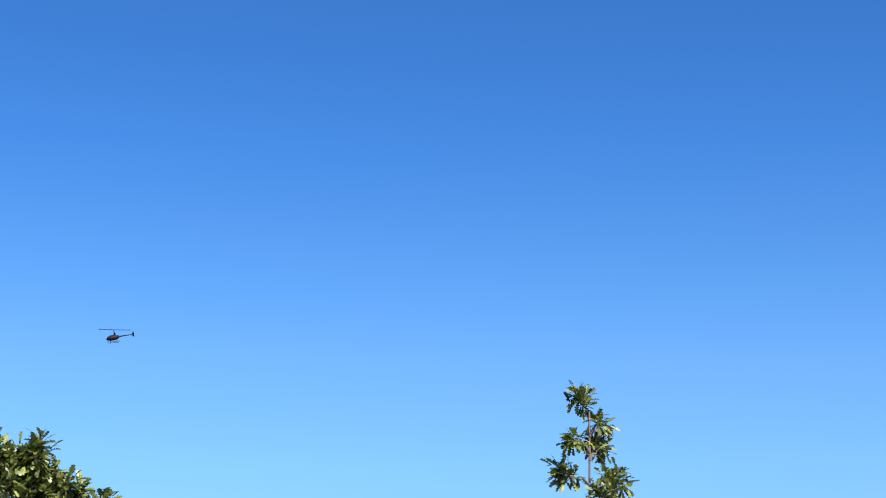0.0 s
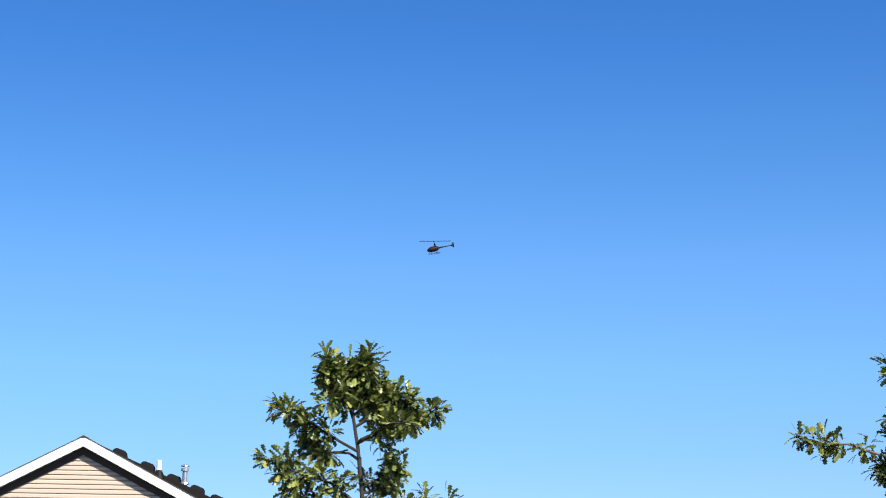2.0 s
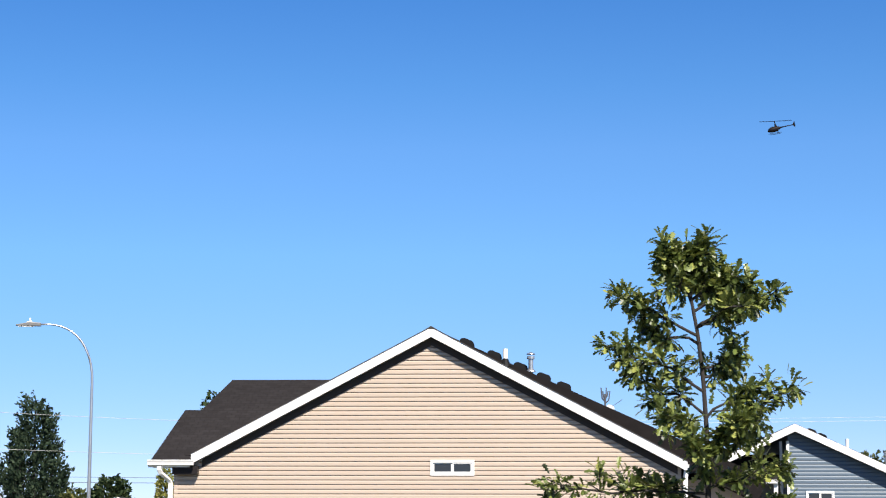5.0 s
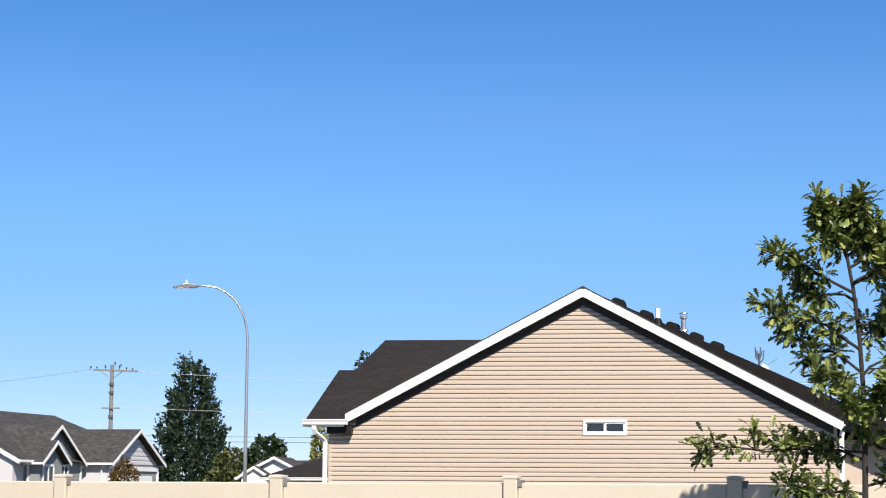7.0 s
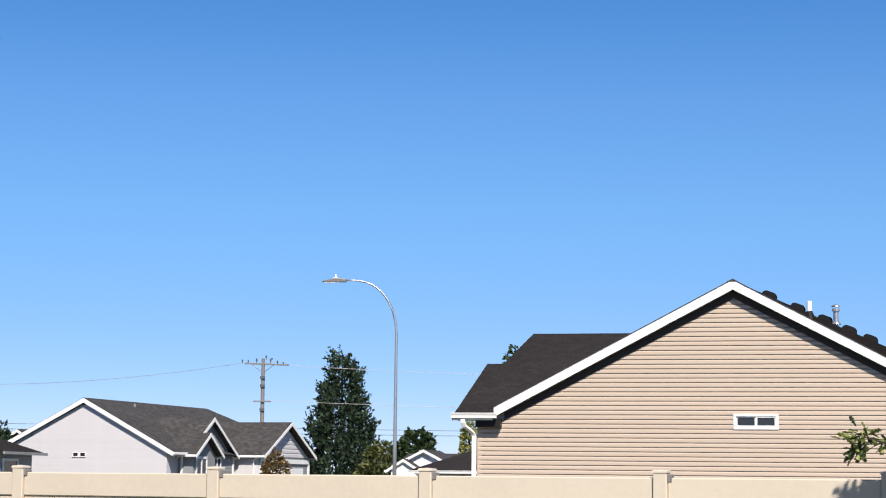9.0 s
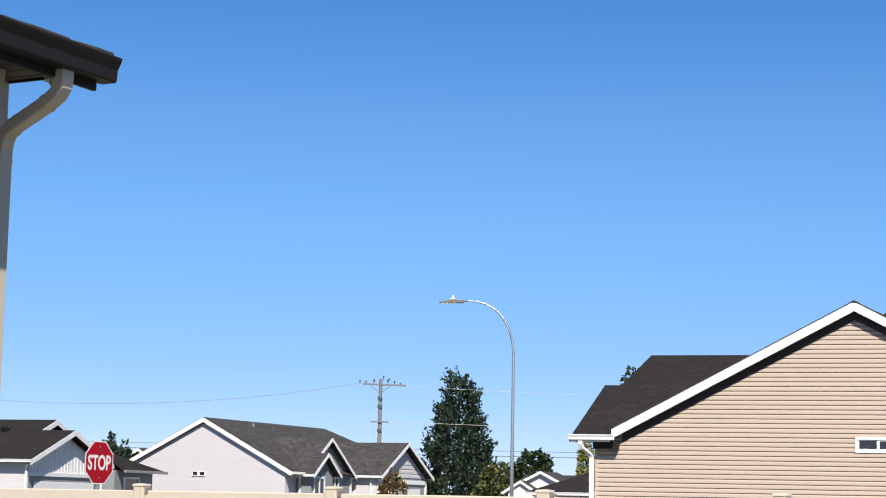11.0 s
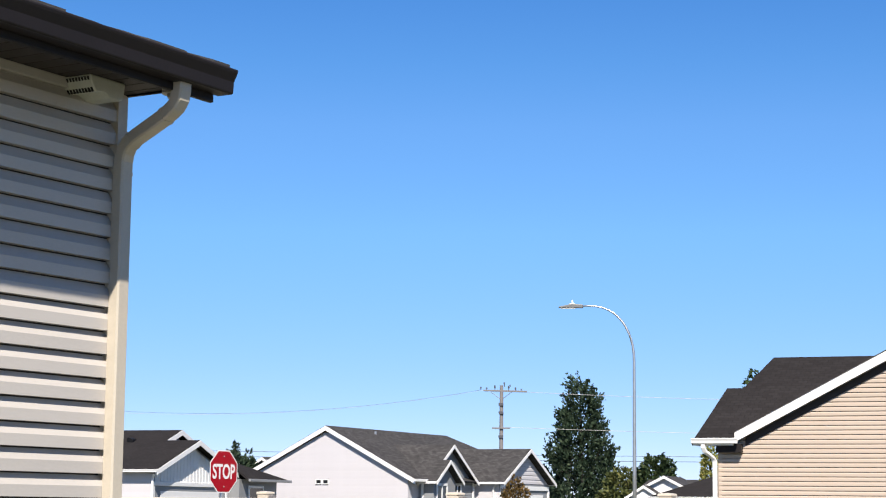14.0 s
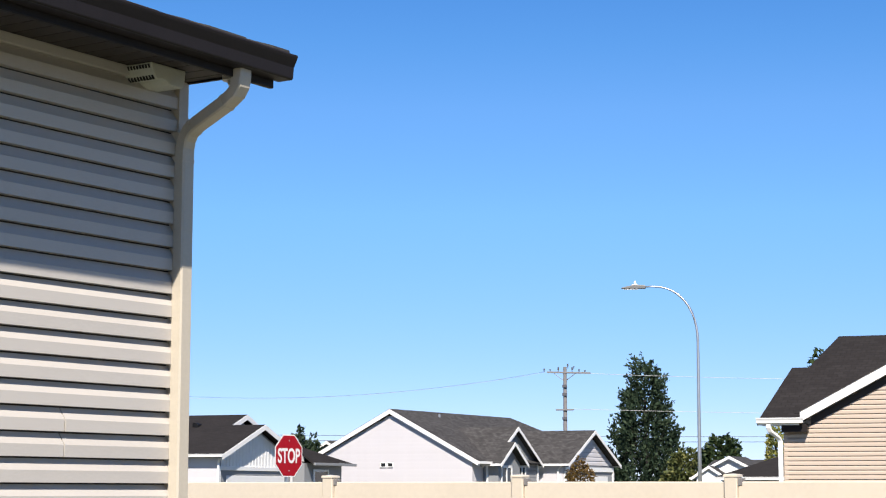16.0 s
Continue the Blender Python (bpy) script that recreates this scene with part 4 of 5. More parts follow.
# ---- utility pole and wires ----
upole = empty("utility_pole", pose(-20.95, 158.6, 0, 0, 0, 0), "weathered wooden utility pole with crossarms", "utility pole", "utility poles")
part("pole", tube(bmesh.new(), [(0, 0, 0), (0, 0, 6), (0, 0, 12.05)], [0.20, 0.175, 0.145], 12), WOOD_POLE, upole)
bm = boxm(-1.85, 1.85, -0.16, -0.04, 11.5, 11.64, 0.01)
arm = part("crossarm", bm, WOOD_POLE, upole)
arm.rotation_euler = (0, radians(1.6), 0)
part("crossarm", boxm(-0.75, 0.78, -0.3, -0.2, 8.38, 8.5, 0.01), WOOD_POLE, upole)
part("brace", tube(bmesh.new(), [(-0.9, -0.1, 11.5), (-0.1, -0.1, 10.9), (0.1, -0.1, 10.9), (0.9, -0.1, 11.5)], 0.03, 6), LAMP_GREY, upole)
for x, z, h in ((-1.75, 11.68, 0.25), (-1.25, 11.68, 0.2), (-0.55, 11.62, 0.42), (0.25, 12.0, 0.3), (0.62, 11.6, 0.42), (0.75, 11.95, 0.15), (1.2, 11.58, 0.3), (1.7, 11.56, 0.2)):
    part("insulator", tube(bmesh.new(), [(x, -0.1, z - 0.06), (x, -0.1, z + h * 0.4), (x, -0.1, z + h * 0.45), (x, -0.1, z + h)], [0.03, 0.03, 0.075, 0.06], 8), WIRE_DARK, upole)
for z in (10.3, 9.6, 7.6):
    part("bracket", boxm(-0.21, 0.19, -0.26, -0.12, z, z + 0.26, 0.02), WIRE_DARK, upole)


# the poles at the other ends of the lines
for px, py, pz, turn in ((-70.2, 150.0, 0.0, 8), (32.2, 166.1, -0.2, 8), (-80.3, 205.3, -0.6, 0), (60.3, 205.3, -0.9, 0), (115.0, 105.2, -1.2, -22)):
    copy_thing(upole, pose(px, py, pz, 0, 0, turn))


def wire(p0, p1, sag, r, mat, label):
    pts = []
    for k in range(33):
        t = k / 32
        p = Vector(p0).lerp(Vector(p1), t)
        p.z -= sag * 4 * t * (1 - t)
        pts.append(p)
    ob = new("power_line", link_mesh("power_line", tube(bmesh.new(), pts, r, 5), mat))
    return tagged(ob, label, "power line", "overhead lines")


wire((-22.75, 158.5, 11.65), (-70.0, 150.0, 11.6), 2.2, 0.010, WIRE_DARK, "thin sagging overhead wire on the utility pole")
wire((-22.2, 158.5, 11.68), (-69.0, 150.0, 11.0), 2.0, 0.008, WIRE, "thin sagging overhead wire on the utility pole")
wire((-19.3, 158.5, 11.5), (32.0, 166.0, 11.3), 0.5, 0.016, WIRE, "thin pale overhead wire on the utility pole")
wire((-20.2, 158.3, 8.5), (32.0, 166.0, 8.2), 0.3, 0.016, WIRE, "thin pale overhead wire on the utility pole")
wire((-80.0, 205, 8.1), (60.0, 205, 7.6), 0.4, 0.024, WIRE_DARK, "dark overhead telephone cable")
wire((-80.0, 205, 7.5), (60.0, 205, 7.1), 0.4, 0.030, WIRE_DARK, "dark overhead telephone cable")
wire((33.3, 166.0, 11.6), (115.0, 105.0, 10.3), 0.1, 0.009, WIRE_BRIGHT, "pale overhead wire in front of trees")
wire((32.9, 166.0, 11.3), (115.0, 105.0, 9.95), 0.1, 0.012, WIRE_BRIGHT, "pale overhead wire in front of trees")

# ---- stop sign ----
stop = empty("stop_sign", pose(-9.41, 33.19, 0, 0, 0, 66), "red octagonal stop sign on a steel post", "traffic sign")


def octagon(r, y0, y1, z):
    pts = [(r * math.cos(radians(22.5 + 45 * k)), y0, z + r * math.sin(radians(22.5 + 45 * k))) for k in range(8)]
    return prism(bmesh.new(), pts, (0, y1 - y0, 0))


SZ, SR = 2.315, 0.381 / math.cos(radians(22.5))
part("plate", octagon(SR, 0.0, 0.004, SZ), STEEL, stop)
part("border", octagon(SR, -0.003, 0.0, SZ), SIGN_WHITE, stop, "white reflective border")
part("face", octagon(SR * 0.945, -0.006, -0.003, SZ), RED, stop, "red reflective face")
for z in (SZ + 0.27, SZ - 0.27):
    part("bolt", tube(bmesh.new(), [(0, 0.006, z), (0, -0.016, z)], 0.012, 8), STEEL, stop)
part("post", boxm(-0.03, 0.03, 0.006, 0.05, 0, SZ + 0.37, 0.006), STEEL, stop, "galvanised steel sign post")
cu = bpy.data.curves.new("lettering", "FONT")
cu.body, cu.align_x, cu.align_y, cu.size, cu.offset, cu.extrude = "STOP", "CENTER", "CENTER", 0.36, 0.0085, 0.001
tmp = bpy.data.objects.new("lettering", cu)
scene.collection.objects.link(tmp)
me = bpy.data.meshes.new_from_object(tmp.evaluated_get(bpy.context.evaluated_depsgraph_get()))
bpy.data.objects.remove(tmp)
me.materials.clear()
me.materials.append(SIGN_WHITE)
letters = new("lettering", me)
letters.parent = stop
xs = [v.co.x for v in me.vertices]
zs = [v.co.y for v in me.vertices]
kx, kz = 0.62 / (max(xs) - min(xs)), 0.27 / (max(zs) - min(zs))
letters.matrix_basis = Matrix.Translation((-(max(xs) + min(xs)) / 2 * kx, -0.0085, SZ - (max(zs) + min(zs)) / 2 * kz)) @ Matrix.Rotation(radians(90), 4, "X") @ Matrix.Diagonal((kx, kz, 1, 1))
tagged(letters, "white letters STOP")

# ---- helicopter ----
heli = empty("helicopter", pose(172.9, 561.5, 126.4, 0, -9, -8), "small dark two-bladed helicopter in flight", "helicopter")
# its own x runs from nose to tail
S = [(-2.35, 0.06, -0.35, 1.0), (-2.2, 0.32, -0.32, 1.0), (-1.75, 0.62, -0.2, 1.0), (-1.0, 0.84, -0.05, 0.85), (-0.1, 0.90, 0.0, 0.78), (0.7, 0.80, 0.05, 0.75), (1.3, 0.55, 0.15, 0.7), (1.8, 0.30, 0.25, 0.8), (2.1, 0.2, 0.28, 1.0)]


def loft(sections, seg=16):
    bm = bmesh.new()
    rings = []
    for x, r, zc, w in sections:
        rings.append([bm.verts.new((x, r * w * math.cos(2 * math.pi * k / seg), zc + r * math.sin(2 * math.pi * k / seg))) for k in range(seg)])
    for a, b in zip(rings, rings[1:]):
        for k in range(seg):
            bm.faces.new((a[k], a[(k + 1) % seg], b[(k + 1) % seg], b[k]))
    bm.faces.new(rings[0])
    bm.faces.new(rings[-1])
    return bm


smooth(part("body", loft(S), HELI, heli))
smooth(part("windscreen", loft([(-2.18, 0.24, -0.16, 1.0), (-1.8, 0.52, -0.05, 1.0), (-1.1, 0.72, 0.14, 0.86), (-0.4, 0.70, 0.24, 0.8), (-0.2, 0.3, 0.3, 0.8)]), GLASS, heli))
smooth(part("mast_fairing", loft([(0.05, 0.3, 0.75, 0.5), (0.2, 0.75, 1.05, 0.22), (0.45, 0.78, 1.05, 0.2), (0.75, 0.4, 0.75, 0.4)]), HELI, heli))
part("mast", tube(bmesh.new(), [(0.3, 0, 1.2), (0.3, 0, 2.5)], 0.12, 10), HELI_METAL, heli)
part("rotor_hub", boxm(0.0, 0.6, -0.12, 0.12, 2.4, 2.56, 0.03), HELI_METAL, heli)
for sgn in (-1, 1):
    bm = bmesh.new()
    prism(bm, [(0.3 + sgn * 0.2, -0.15, 2.45), (0.3 + sgn * 5.03, -0.15, 2.50), (0.3 + sgn * 5.03, 0.15, 2.50), (0.3 + sgn * 0.2, 0.15, 2.45)], (0, 0, 0.13))
    b = part("rotor_blade", bm, HELI_METAL, heli)
    b.rotation_euler = (radians(24), radians(6), 0)
    b.location = (-0.1, 0, 0.02)
smooth(part("tail_boom", loft([(1.6, 0.24, 0.27, 1.0), (3.5, 0.17, 0.40, 1.0), (6.3, 0.10, 0.6, 1.0)], 12), HELI, heli))
part("tail_fin", prism(bmesh.new(), [(5.7, -0.03, 0.55), (6.2, -0.03, 1.5), (6.5, -0.03, 1.55), (6.4, -0.03, 0.6), (6.45, -0.03, -0.15), (6.2, -0.03, -0.15)], (0, 0.06, 0)), HELI, heli)
part("stabiliser", boxm(5.55, 5.95, 0.0, 0.85, 0.5, 0.55, 0.01), HELI, heli)
part("tail_rotor", tube(bmesh.new(), [(6.35, -0.2, 1.3), (6.4, -0.2, 0.6), (6.45, -0.2, -0.1)], [0.05, 0.09, 0.05], 6), HELI_METAL, heli)
for y in (-0.95, 0.95):
    part("skid", tube(bmesh.new(), [(-2.0, y, -1.12), (-1.75, y, -1.32), (-1.4, y, -1.38), (1.4, y, -1.38), (1.7, y, -1.36)], 0.07, 8), HELI_METAL, heli)
    for x in (-0.95, 0.85):
        part("skid_strut", tube(bmesh.new(), [(x, y * 0.5, -0.55), (x, y * 0.9, -1.0), (x, y, -1.36)], 0.05, 6), HELI_METAL, heli)


# ---- trees ----
def leaf_mesh(bm, base, way, up, size, rng):
    """One lobed oak leaf: a folded blade with a wavy edge, broad beyond its middle."""
    way = way.normalized()
    side = way.cross(up)
    if side.length < 1e-3:
        side = way.cross(Vector((1, 0, 0)))
    side.normalize()
    nrm = side.cross(way)
    fold, droop = rng.uniform(0.1, 0.4), rng.uniform(0.0, 0.35)
    outline = ((0.0, 0.015), (0.20, 0.10), (0.30, 0.055), (0.45, 0.20), (0.54, 0.08), (0.68, 0.25), (0.77, 0.12), (0.90, 0.19), (1.0, 0.0))

    def at(a, b):
        return base + way * (a * size) + side * (b * size) + nrm * (abs(b) * fold * size - droop * a * a * size)
    mid = [bm.verts.new(at(a, 0.0)) for a in (0.0, 0.42, 0.78, 1.0)]
    for sg in (-1, 1):
        v = [bm.verts.new(at(a, sg * b * rng.uniform(0.85, 1.15))) for a, b in outline[:-1]]
        for f in ((mid[0], v[0], v[1], v[2], mid[1]), (mid[1], v[2], v[3], v[4], v[5], mid[2]), (mid[2], v[5], v[6], v[7], mid[3])):
            bm.faces.new(f if sg > 0 else f[::-1])


def oak(name, x, y, height, limbs, label, bark, seed, lean, density, girth, spread_in, size=0.092, reach=1.0):
    """A young oak: a slender trunk, limbs (height, heading, length, rise, leafiness) and whorls of lobed leaves along them."""
    rng = random.Random(seed)
    tree = empty(name, pose(x, y, 0), label, "tree", "young oaks by the fence")
    tr = []
    for k in range(13):
        t = k / 12
        tr.append(Vector((0.012 * math.sin(t * 7 + seed) + lean * t ** 6, 0.03 * math.cos(t * 4) * t, height * t)))
    part("trunk", tube(bmesh.new(), tr, [girth * (1 - 0.8 * k / 12) + 0.003 for k in range(13)], 10), bark, tree)

    def trunk_at(z):
        t = min(0.999, z / height) * 12
        i = int(t)
        return tr[i].lerp(tr[i + 1], t - i)

    def whorl(tip, way, n, spread, s):
        bm = bmesh.new()
        for _ in range(n):
            r = Vector((rng.gauss(0, 1), rng.gauss(0, 1), rng.gauss(0, 1))).normalized()
            start = tip - way * rng.uniform(0, spread * 1.5) + r * spread * rng.uniform(0.0, 0.6)
            d = (way * 0.5 + r * 1.0 + Vector((0, 0, rng.uniform(-0.35, 0.3)))).normalized()
            upv = (Vector((0, 0, 1)) + Vector((rng.gauss(0, 0.45), rng.gauss(0, 0.45), 0))).normalized()
            leaf_mesh(bm, start, d, upv, s * rng.uniform(0.65, 1.15), rng)
        me = bpy.data.meshes.new("leafy_spray")
        bm.to_mesh(me)
        bm.free()
        me.materials.append(OAK)
        o = new("leafy_spray", me)
        o.parent = tree
    for z, heading, length, rise, n in limbs:
        a = radians(heading)
        out = Vector((math.sin(a), math.cos(a), 0))
        p0 = trunk_at(z)
        pts = []
        for k in range(6):
            t = k / 5
            j = Vector((rng.gauss(0, 1), rng.gauss(0, 1), rng.gauss(0, 1))) * 0.012
            pts.append(p0 + out * (length * t) + Vector((0, 0, rise * (t ** 0.8))) + (j if k else Vector()))
        part("limb", tube(bmesh.new(), pts, [0.0075 * (1 - t / 6) + 0.003 for t in range(6)], 6), bark, tree)
        n = round(n * density)
        for k in range(n):
            t = 1 - spread_in * (k / max(1, n)) * rng.uniform(0.8, 1.1)
            i = min(4, int(t * 5))
            q = pts[i].lerp(pts[i + 1], t * 5 - i)
            dirn = (pts[i + 1] - pts[i]).normalized()
            tw = (dirn * 0.6 + Vector((rng.gauss(0, 1), rng.gauss(0, 1), rng.gauss(0.1, 0.8))).normalized() * 0.8).normalized()
            ln = rng.uniform(0.05, 0.17) * reach if k else 0.02
            if ln > 0.04:
                part("twig", tube(bmesh.new(), [q, q + tw * ln], [0.006, 0.003], 5), bark, tree)
            whorl(q + tw * ln, tw, rng.randint(24, 34), 0.068, size)
    return tree


# limbs: height on the trunk, heading, length, rise, leaf whorls
OAK1 = [
    (3.36, -95, 0.13, 0.06, 6), (3.36, 80, 0.14, 0.08, 5), (3.2, 80, 0.26, 0.08, 6), (3.30, 90, 0.12, 0.16, 5), (3.22, -80, 0.14, 0.12, 6), (3.15, 20, 0.18, 0.20, 5), (3.10, -120, 0.18, 0.14, 5), (3.12, 85, 0.22, 0.12, 5),
    (2.95, 95, 0.52, 0.20, 8), (2.95, 140, 0.30, 0.12, 5), (3.05, 92, 0.36, 0.14, 7), (2.90, -85, 0.50, 0.24, 8), (2.85, -60, 0.36, 0.10, 5),
    (2.70, 100, 0.24, 0.08, 6), (2.65, 60, 0.3, 0.1, 4), (2.56, -95, 0.55, 0.26, 9), (2.42, -70, 0.44, 0.24, 7),
    (2.40, 95, 0.30, 0.20, 7), (2.30, 88, 0.56, 0.28, 7), (2.25, -120, 0.36, 0.18, 6), (2.18, 150, 0.36, 0.22, 8),
    (2.15, 60, 0.40, 0.20, 7), (2.08, -150, 0.34, 0.18, 8), (1.98, 110, 0.45, 0.12, 8), (1.95, -85, 0.98, 0.02, 9),
    (1.90, -50, 0.45, 0.1, 6), (1.75, 80, 0.50, 0.12, 7), (1.70, -110, 0.60, 0.05, 8), (1.5, 10, 0.5, 0.1, 6), (1.45, -90, 0.5, 0.1, 6)]
OAK2 = [
    (3.70, -40, 0.07, 0.16, 4), (3.60, 80, 0.10, 0.08, 3), (3.50, -95, 0.14, 0.06, 3), (3.45, 60, 0.12, 0.10, 4),
    (3.30, -80, 0.17, 0.08, 4), (3.25, 95, 0.20, 0.10, 5), (3.15, 150, 0.14, 0.08, 4), (3.05, -100, 0.20, 0.06, 4), (2.92, 85, 0.25, 0.18, 5),
    (2.90, -75, 0.14, 0.05, 3), (2.70, -95, 0.16, 0.12, 4), (2.80, -80, 0.76, 0.16, 6), (2.78, 85, 0.44, 0.17, 4), (2.74, 100, 0.62, 0.12, 4), (2.62, -60, 0.26, 0.2, 7), (2.6, 70, 0.40, 0.25, 7),
    (2.55, 100, 0.45, 0.2, 7), (2.50, 180, 0.26, 0.2, 7), (2.4, -120, 0.35, 0.15, 7), (2.3, 40, 0.40, 0.2, 6), (2.2, -85, 0.55, 0.15, 7),
    (2.0, 90, 0.5, 0.1, 7), (1.8, -100, 0.5, 0.1, 7), (1.6, 30, 0.5, 0.1, 6)]
oak("oak_tree", 2.98, 11.21, 3.50, OAK1, "young oak with glossy lobed leaves and open crown", BARK, 3, -0.17, 1.25, 0.026, 0.88, 0.080, 0.9)
oak("oak_tree", 6.05, 9.90, 3.76, OAK2, "slender young oak with a sparse leafy leader", BARK_LIGHT, 8, 0.02, 1.05, 0.014, 0.62, 0.076, 0.7)


def clump_tree(name, x, y, label, mat, height, base, profile, n, size, seed, stretch_up=0.0, trunk_r=0.15, cat="tree", group=""):
    """A tree further off: trunk, limbs and a crown of many small leafy sprays inside an outline given as (height share, radius)."""
    rng = random.Random(seed)
    tree = empty(name, pose(x, y, 0), label, cat, group)
    part("trunk", tube(bmesh.new(), [(0, 0, 0), (0.05, 0, height * 0.5), (0, 0.03, height * 0.93)], [trunk_r, trunk_r * 0.6, 0.02], 8), BARK, tree)
    hs = [p[0] for p in profile]
    rs = [p[1] for p in profile]
    bm = bmesh.new()
    limb = bmesh.new()
    for _ in range(14):
        t = rng.uniform(0.1, 0.8)
        a = rng.uniform(0, 6.283)
        r = float(np.interp(t, hs, rs)) * 0.7
        z = base + (height - base) * t
        tube(limb, [(0, 0, z - 0.25 * r), (math.sin(a) * r * 0.5, math.cos(a) * r * 0.5, z), (math.sin(a) * r, math.cos(a) * r, z + 0.25 * r)], [trunk_r * 0.25, trunk_r * 0.15, 0.01], 5)
    part("limbs", limb, BARK, tree)
    lumps = [(rng.uniform(0, 6.283), rng.uniform(0, 1), rng.uniform(0.68, 1.18)) for _ in range(40)]
    area = np.cumsum([max(0.05, float(np.interp(k / 60, hs, rs))) for k in range(61)])
    for _ in range(n):
        t = float(np.interp(rng.random() * area[-1], area, np.linspace(0, 1, 61)))
        a = rng.uniform(0, 6.283)
        lump = min(lumps, key=lambda q: abs(math.sin((q[0] - a) / 2)) + 1.6 * abs(q[1] - t))[2]
        r = float(np.interp(t, hs, rs)) * lump * math.sqrt(rng.uniform(0.25, 1.0)) * (1.15 if rng.random() < 0.06 else 1.0)
        c = Vector((math.sin(a) * r, math.cos(a) * r, base + (height - base) * t + rng.gauss(0, size * 0.5)))
        out = (Vector((math.sin(a), math.cos(a), stretch_up)) + Vector((rng.gauss(0, 0.4), rng.gauss(0, 0.4), rng.gauss(0, 0.4)))).normalized()
        for _k in range(5):
            d = (out + Vector((rng.gauss(0, 0.6), rng.gauss(0, 0.6), rng.gauss(0, 0.6)))).normalized()
            s = d.cross(Vector((rng.gauss(0, 1), rng.gauss(0, 1), rng.gauss(0, 1)))).normalized()
            L = size * rng.uniform(0.6, 1.3)
            b0 = c + d * (L * 0.1)
            v = [bm.verts.new(q) for q in (b0, b0 + d * L * 0.5 + s * L * 0.28, b0 + d * L, b0 + d * L * 0.5 - s * L * 0.28)]
            bm.faces.new(v)
    me = bpy.data.meshes.new("crown")
    bm.to_mesh(me)
    bm.free()
    me.materials.append(mat)
    o = new("crown", me)
    o.parent = tree
    return tree


def shoot_tree(name, x, y, label, mat, height, base, profile, n, shoot, size, seed, up=0.9, trunk_r=0.2, group=""):
    """A conifer-like tree: many upswept shoots set round a trunk, each thick with short sprays, so that its outline is ragged."""
    rng = random.Random(seed)
    tree = empty(name, pose(x, y, 0), label, "tree", group)
    part("trunk", tube(bmesh.new(), [(0, 0, 0), (0.05, 0, height * 0.5), (0, 0.03, height * 0.95)], [trunk_r, trunk_r * 0.6, 0.03], 8), BARK, tree)
    hs, rs = [q[0] for q in profile], [q[1] for q in profile]
    area = np.cumsum([max(0.1, float(np.interp(k / 60, hs, rs))) for k in range(61)])
    bm, limb = bmesh.new(), bmesh.new()
    for i in range(n):
        t = float(np.interp((i + rng.random()) / n * area[-1], area, np.linspace(0, 1, 61)))
        a = rng.uniform(0, 6.283)
        r = float(np.interp(t, hs, rs)) * math.sqrt(rng.uniform(0.2, 1.0)) * rng.uniform(0.78, 1.0)
        z = base + (height - base) * t - shoot * 0.4
        out = (Vector((math.sin(a), math.cos(a), 0)) * rng.uniform(0.3, 1.0) + Vector((rng.gauss(0, 0.15), rng.gauss(0, 0.15), up))).normalized()
        L = shoot * rng.uniform(0.6, 1.25)
        foot = Vector((math.sin(a) * r, math.cos(a) * r, z)) - out * L * 0.3
        if i % 5 == 0:
            tube(limb, [(0, 0, max(0.2, z - r * 0.3)), foot, foot + out * L], [0.05, 0.03, 0.01], 4)
        for k in range(34):
            u = rng.random()
            w = L * 0.135 * (1 - u * 0.7)
            c = foot + out * (L * u) + Vector((rng.gauss(0, w), rng.gauss(0, w), rng.gauss(0, w)))
            d = (out + Vector((rng.gauss(0, 0.6), rng.gauss(0, 0.6), rng.gauss(0, 0.6)))).normalized()
            s = d.cross(Vector((rng.gauss(0, 1), rng.gauss(0, 1), rng.gauss(0, 1)))).normalized()
            q = size * rng.uniform(0.6, 1.3)
            bm.faces.new([bm.verts.new(v) for v in (c, c + d * q * 0.5 + s * q * 0.26, c + d * q, c + d * q * 0.5 - s * q * 0.26)])
    part("limbs", limb, BARK, tree)
    me = bpy.data.meshes.new("crown")
    bm.to_mesh(me)
    bm.free()
    me.materials.append(mat)
    o = new("crown", me)
    o.parent = tree
    return tree


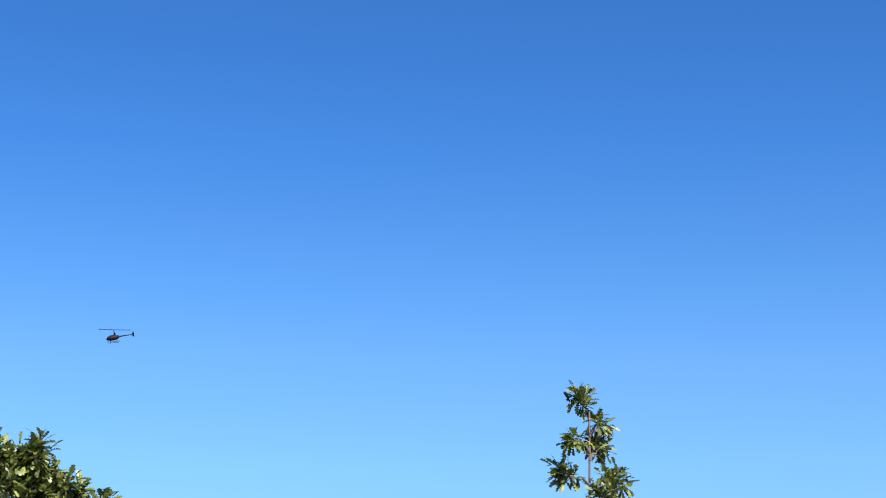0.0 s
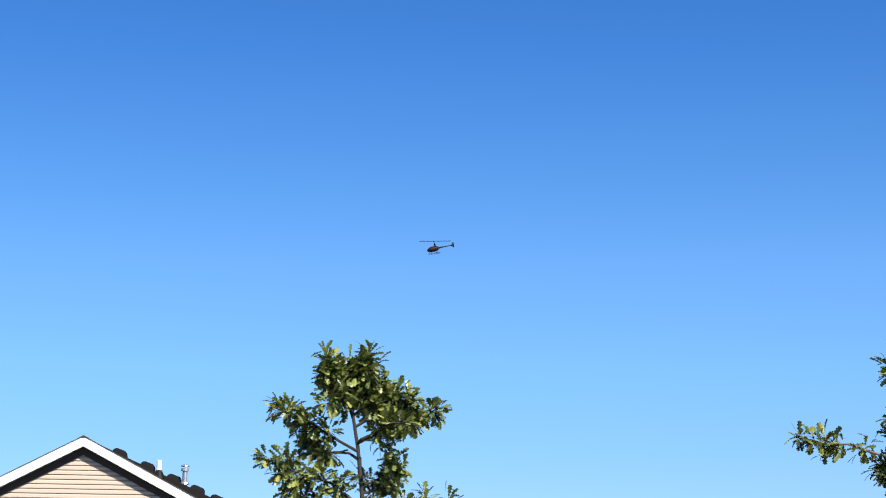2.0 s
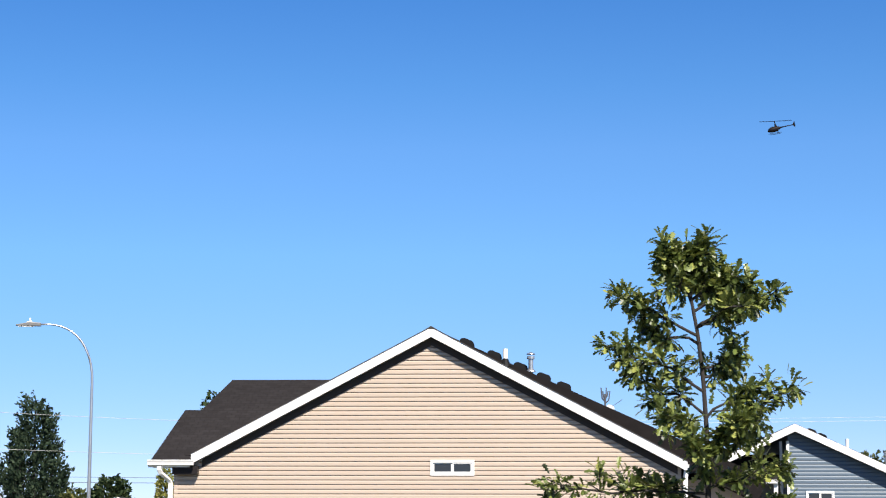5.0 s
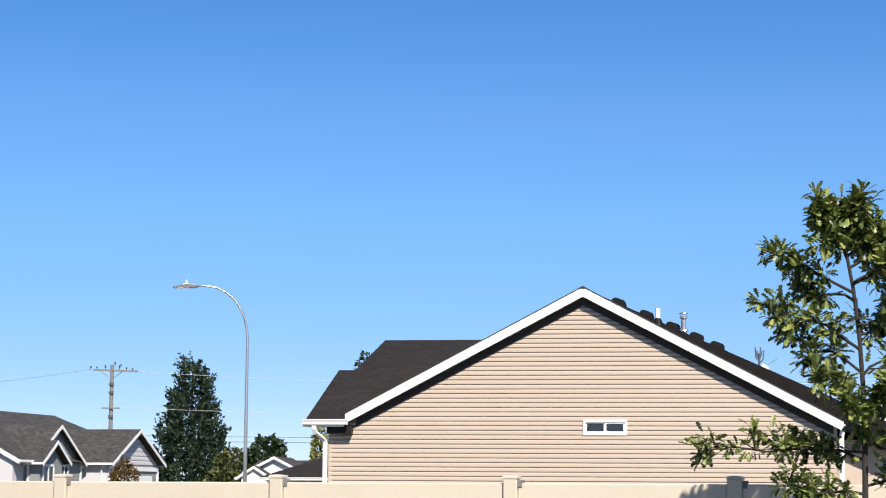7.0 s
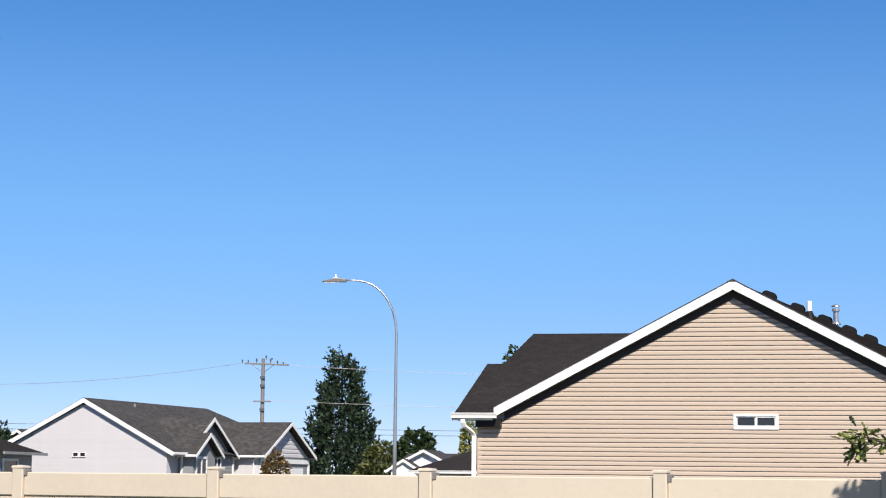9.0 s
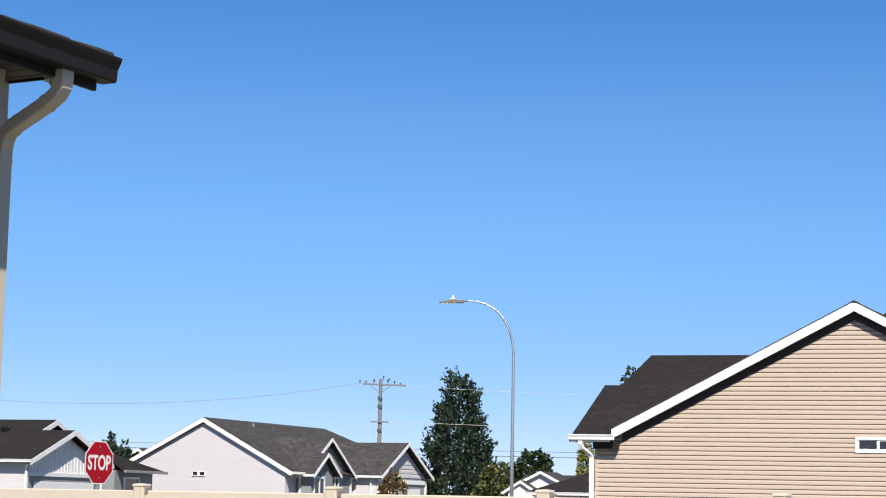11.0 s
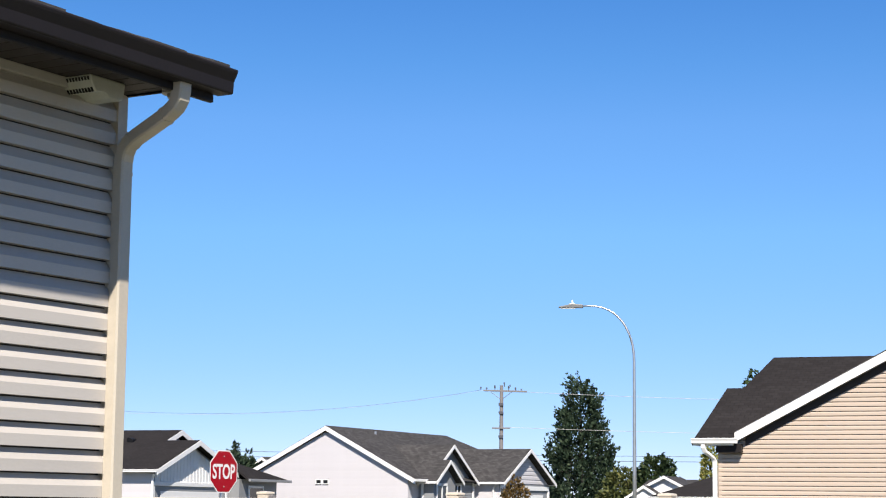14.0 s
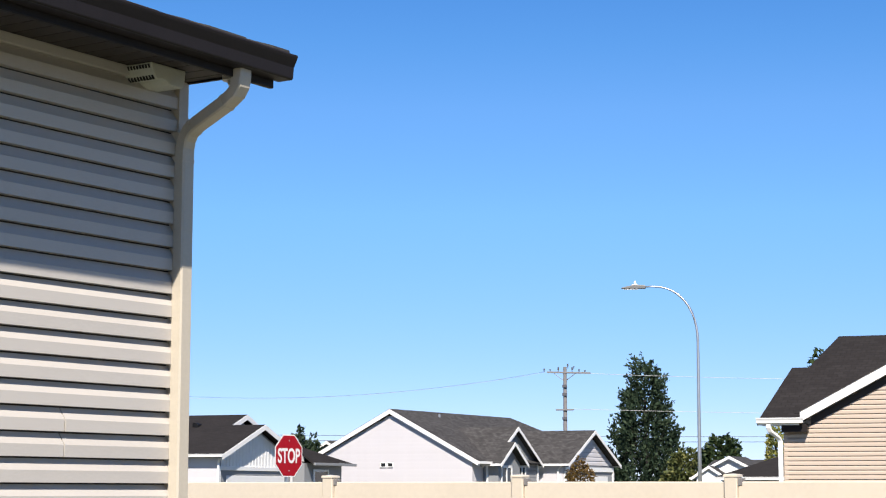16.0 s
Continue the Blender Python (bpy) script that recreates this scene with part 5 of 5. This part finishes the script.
SPR = [(0, 3.95), (0.27, 3.8), (0.46, 3.2), (0.65, 2.35), (0.82, 1.5), (0.92, 1.05), (0.97, 0.85), (1.0, 0.5)]
shoot_tree("conifer_tree", -15.7, 174.3, "tall dense dark green conifer with ragged outline", SPRUCE, 13.9, 0.8, SPR, 620, 1.7, 0.36, 11, 0.9, 0.3)
BUSHY = [(0, 0.75), (0.3, 1.0), (0.6, 0.95), (0.85, 0.6), (1.0, 0.1)]


def scaled(k):
    return [(a, b * k) for a, b in BUSHY]


clump_tree("round_tree", -7.0, 139.8, "rounded dark green tree behind distant roofs", BROAD, 5.7, 1.0, scaled(1.75), 1100, 0.34, 21, 0.4)
clump_tree("low_green_tree", -10.2, 150.0, "low olive green tree behind roofs", OLIVE, 4.8, 0.8, scaled(1.9), 800, 0.36, 22, 0.4)
clump_tree("yellow_tree", -2.7, 120.0, "narrow tree turning yellow in autumn", YELLOW, 5.75, 0.8, scaled(0.75), 700, 0.22, 23, 0.7)
clump_tree("autumn_shrub", -10.85, 87.3, "round rusty green autumn shrub", RUST, 3.05, 0.1, scaled(0.95), 900, 0.15, 24, 0.6, 0.05, "shrub")
shoot_tree("ragged_tree", -32.4, 117.0, "ragged dark tree with upright shoots behind houses", SPRUCE, 5.2, 1.6, scaled(1.9), 170, 0.8, 0.24, 25, 1.6, 0.12)
shoot_tree("shoot_tree", -31.9, 115.0, "narrow dark tree with upright shoots", SPRUCE, 5.9, 2.5, scaled(0.45), 16, 0.8, 0.24, 26, 2.5, 0.08)
clump_tree("green_tree", 0.25, 90.0, "green treetop behind the tan house roof", BROAD, 8.3, 1.0, scaled(1.25), 1000, 0.26, 27, 0.4)
clump_tree("field_tree", 74.6, 145.9, "broad olive green tree behind overhead wires", OLIVE, 12.9, 1.0, scaled(4.7), 6500, 0.32, 28, 0.7, 0.25)
for gx, gh, gs in ((30.3, 5.45, 29), (31.4, 5.4, 30), (32.4, 5.2, 31)):
    shoot_tree("garden_tree", gx, 84.8, "small dark conifer behind the blue house roof", OLIVE_DARK, gh, 0.8, scaled(0.85), 230, 0.7, 0.2, gs, 1.3, 0.12, "conifers behind the blue house")
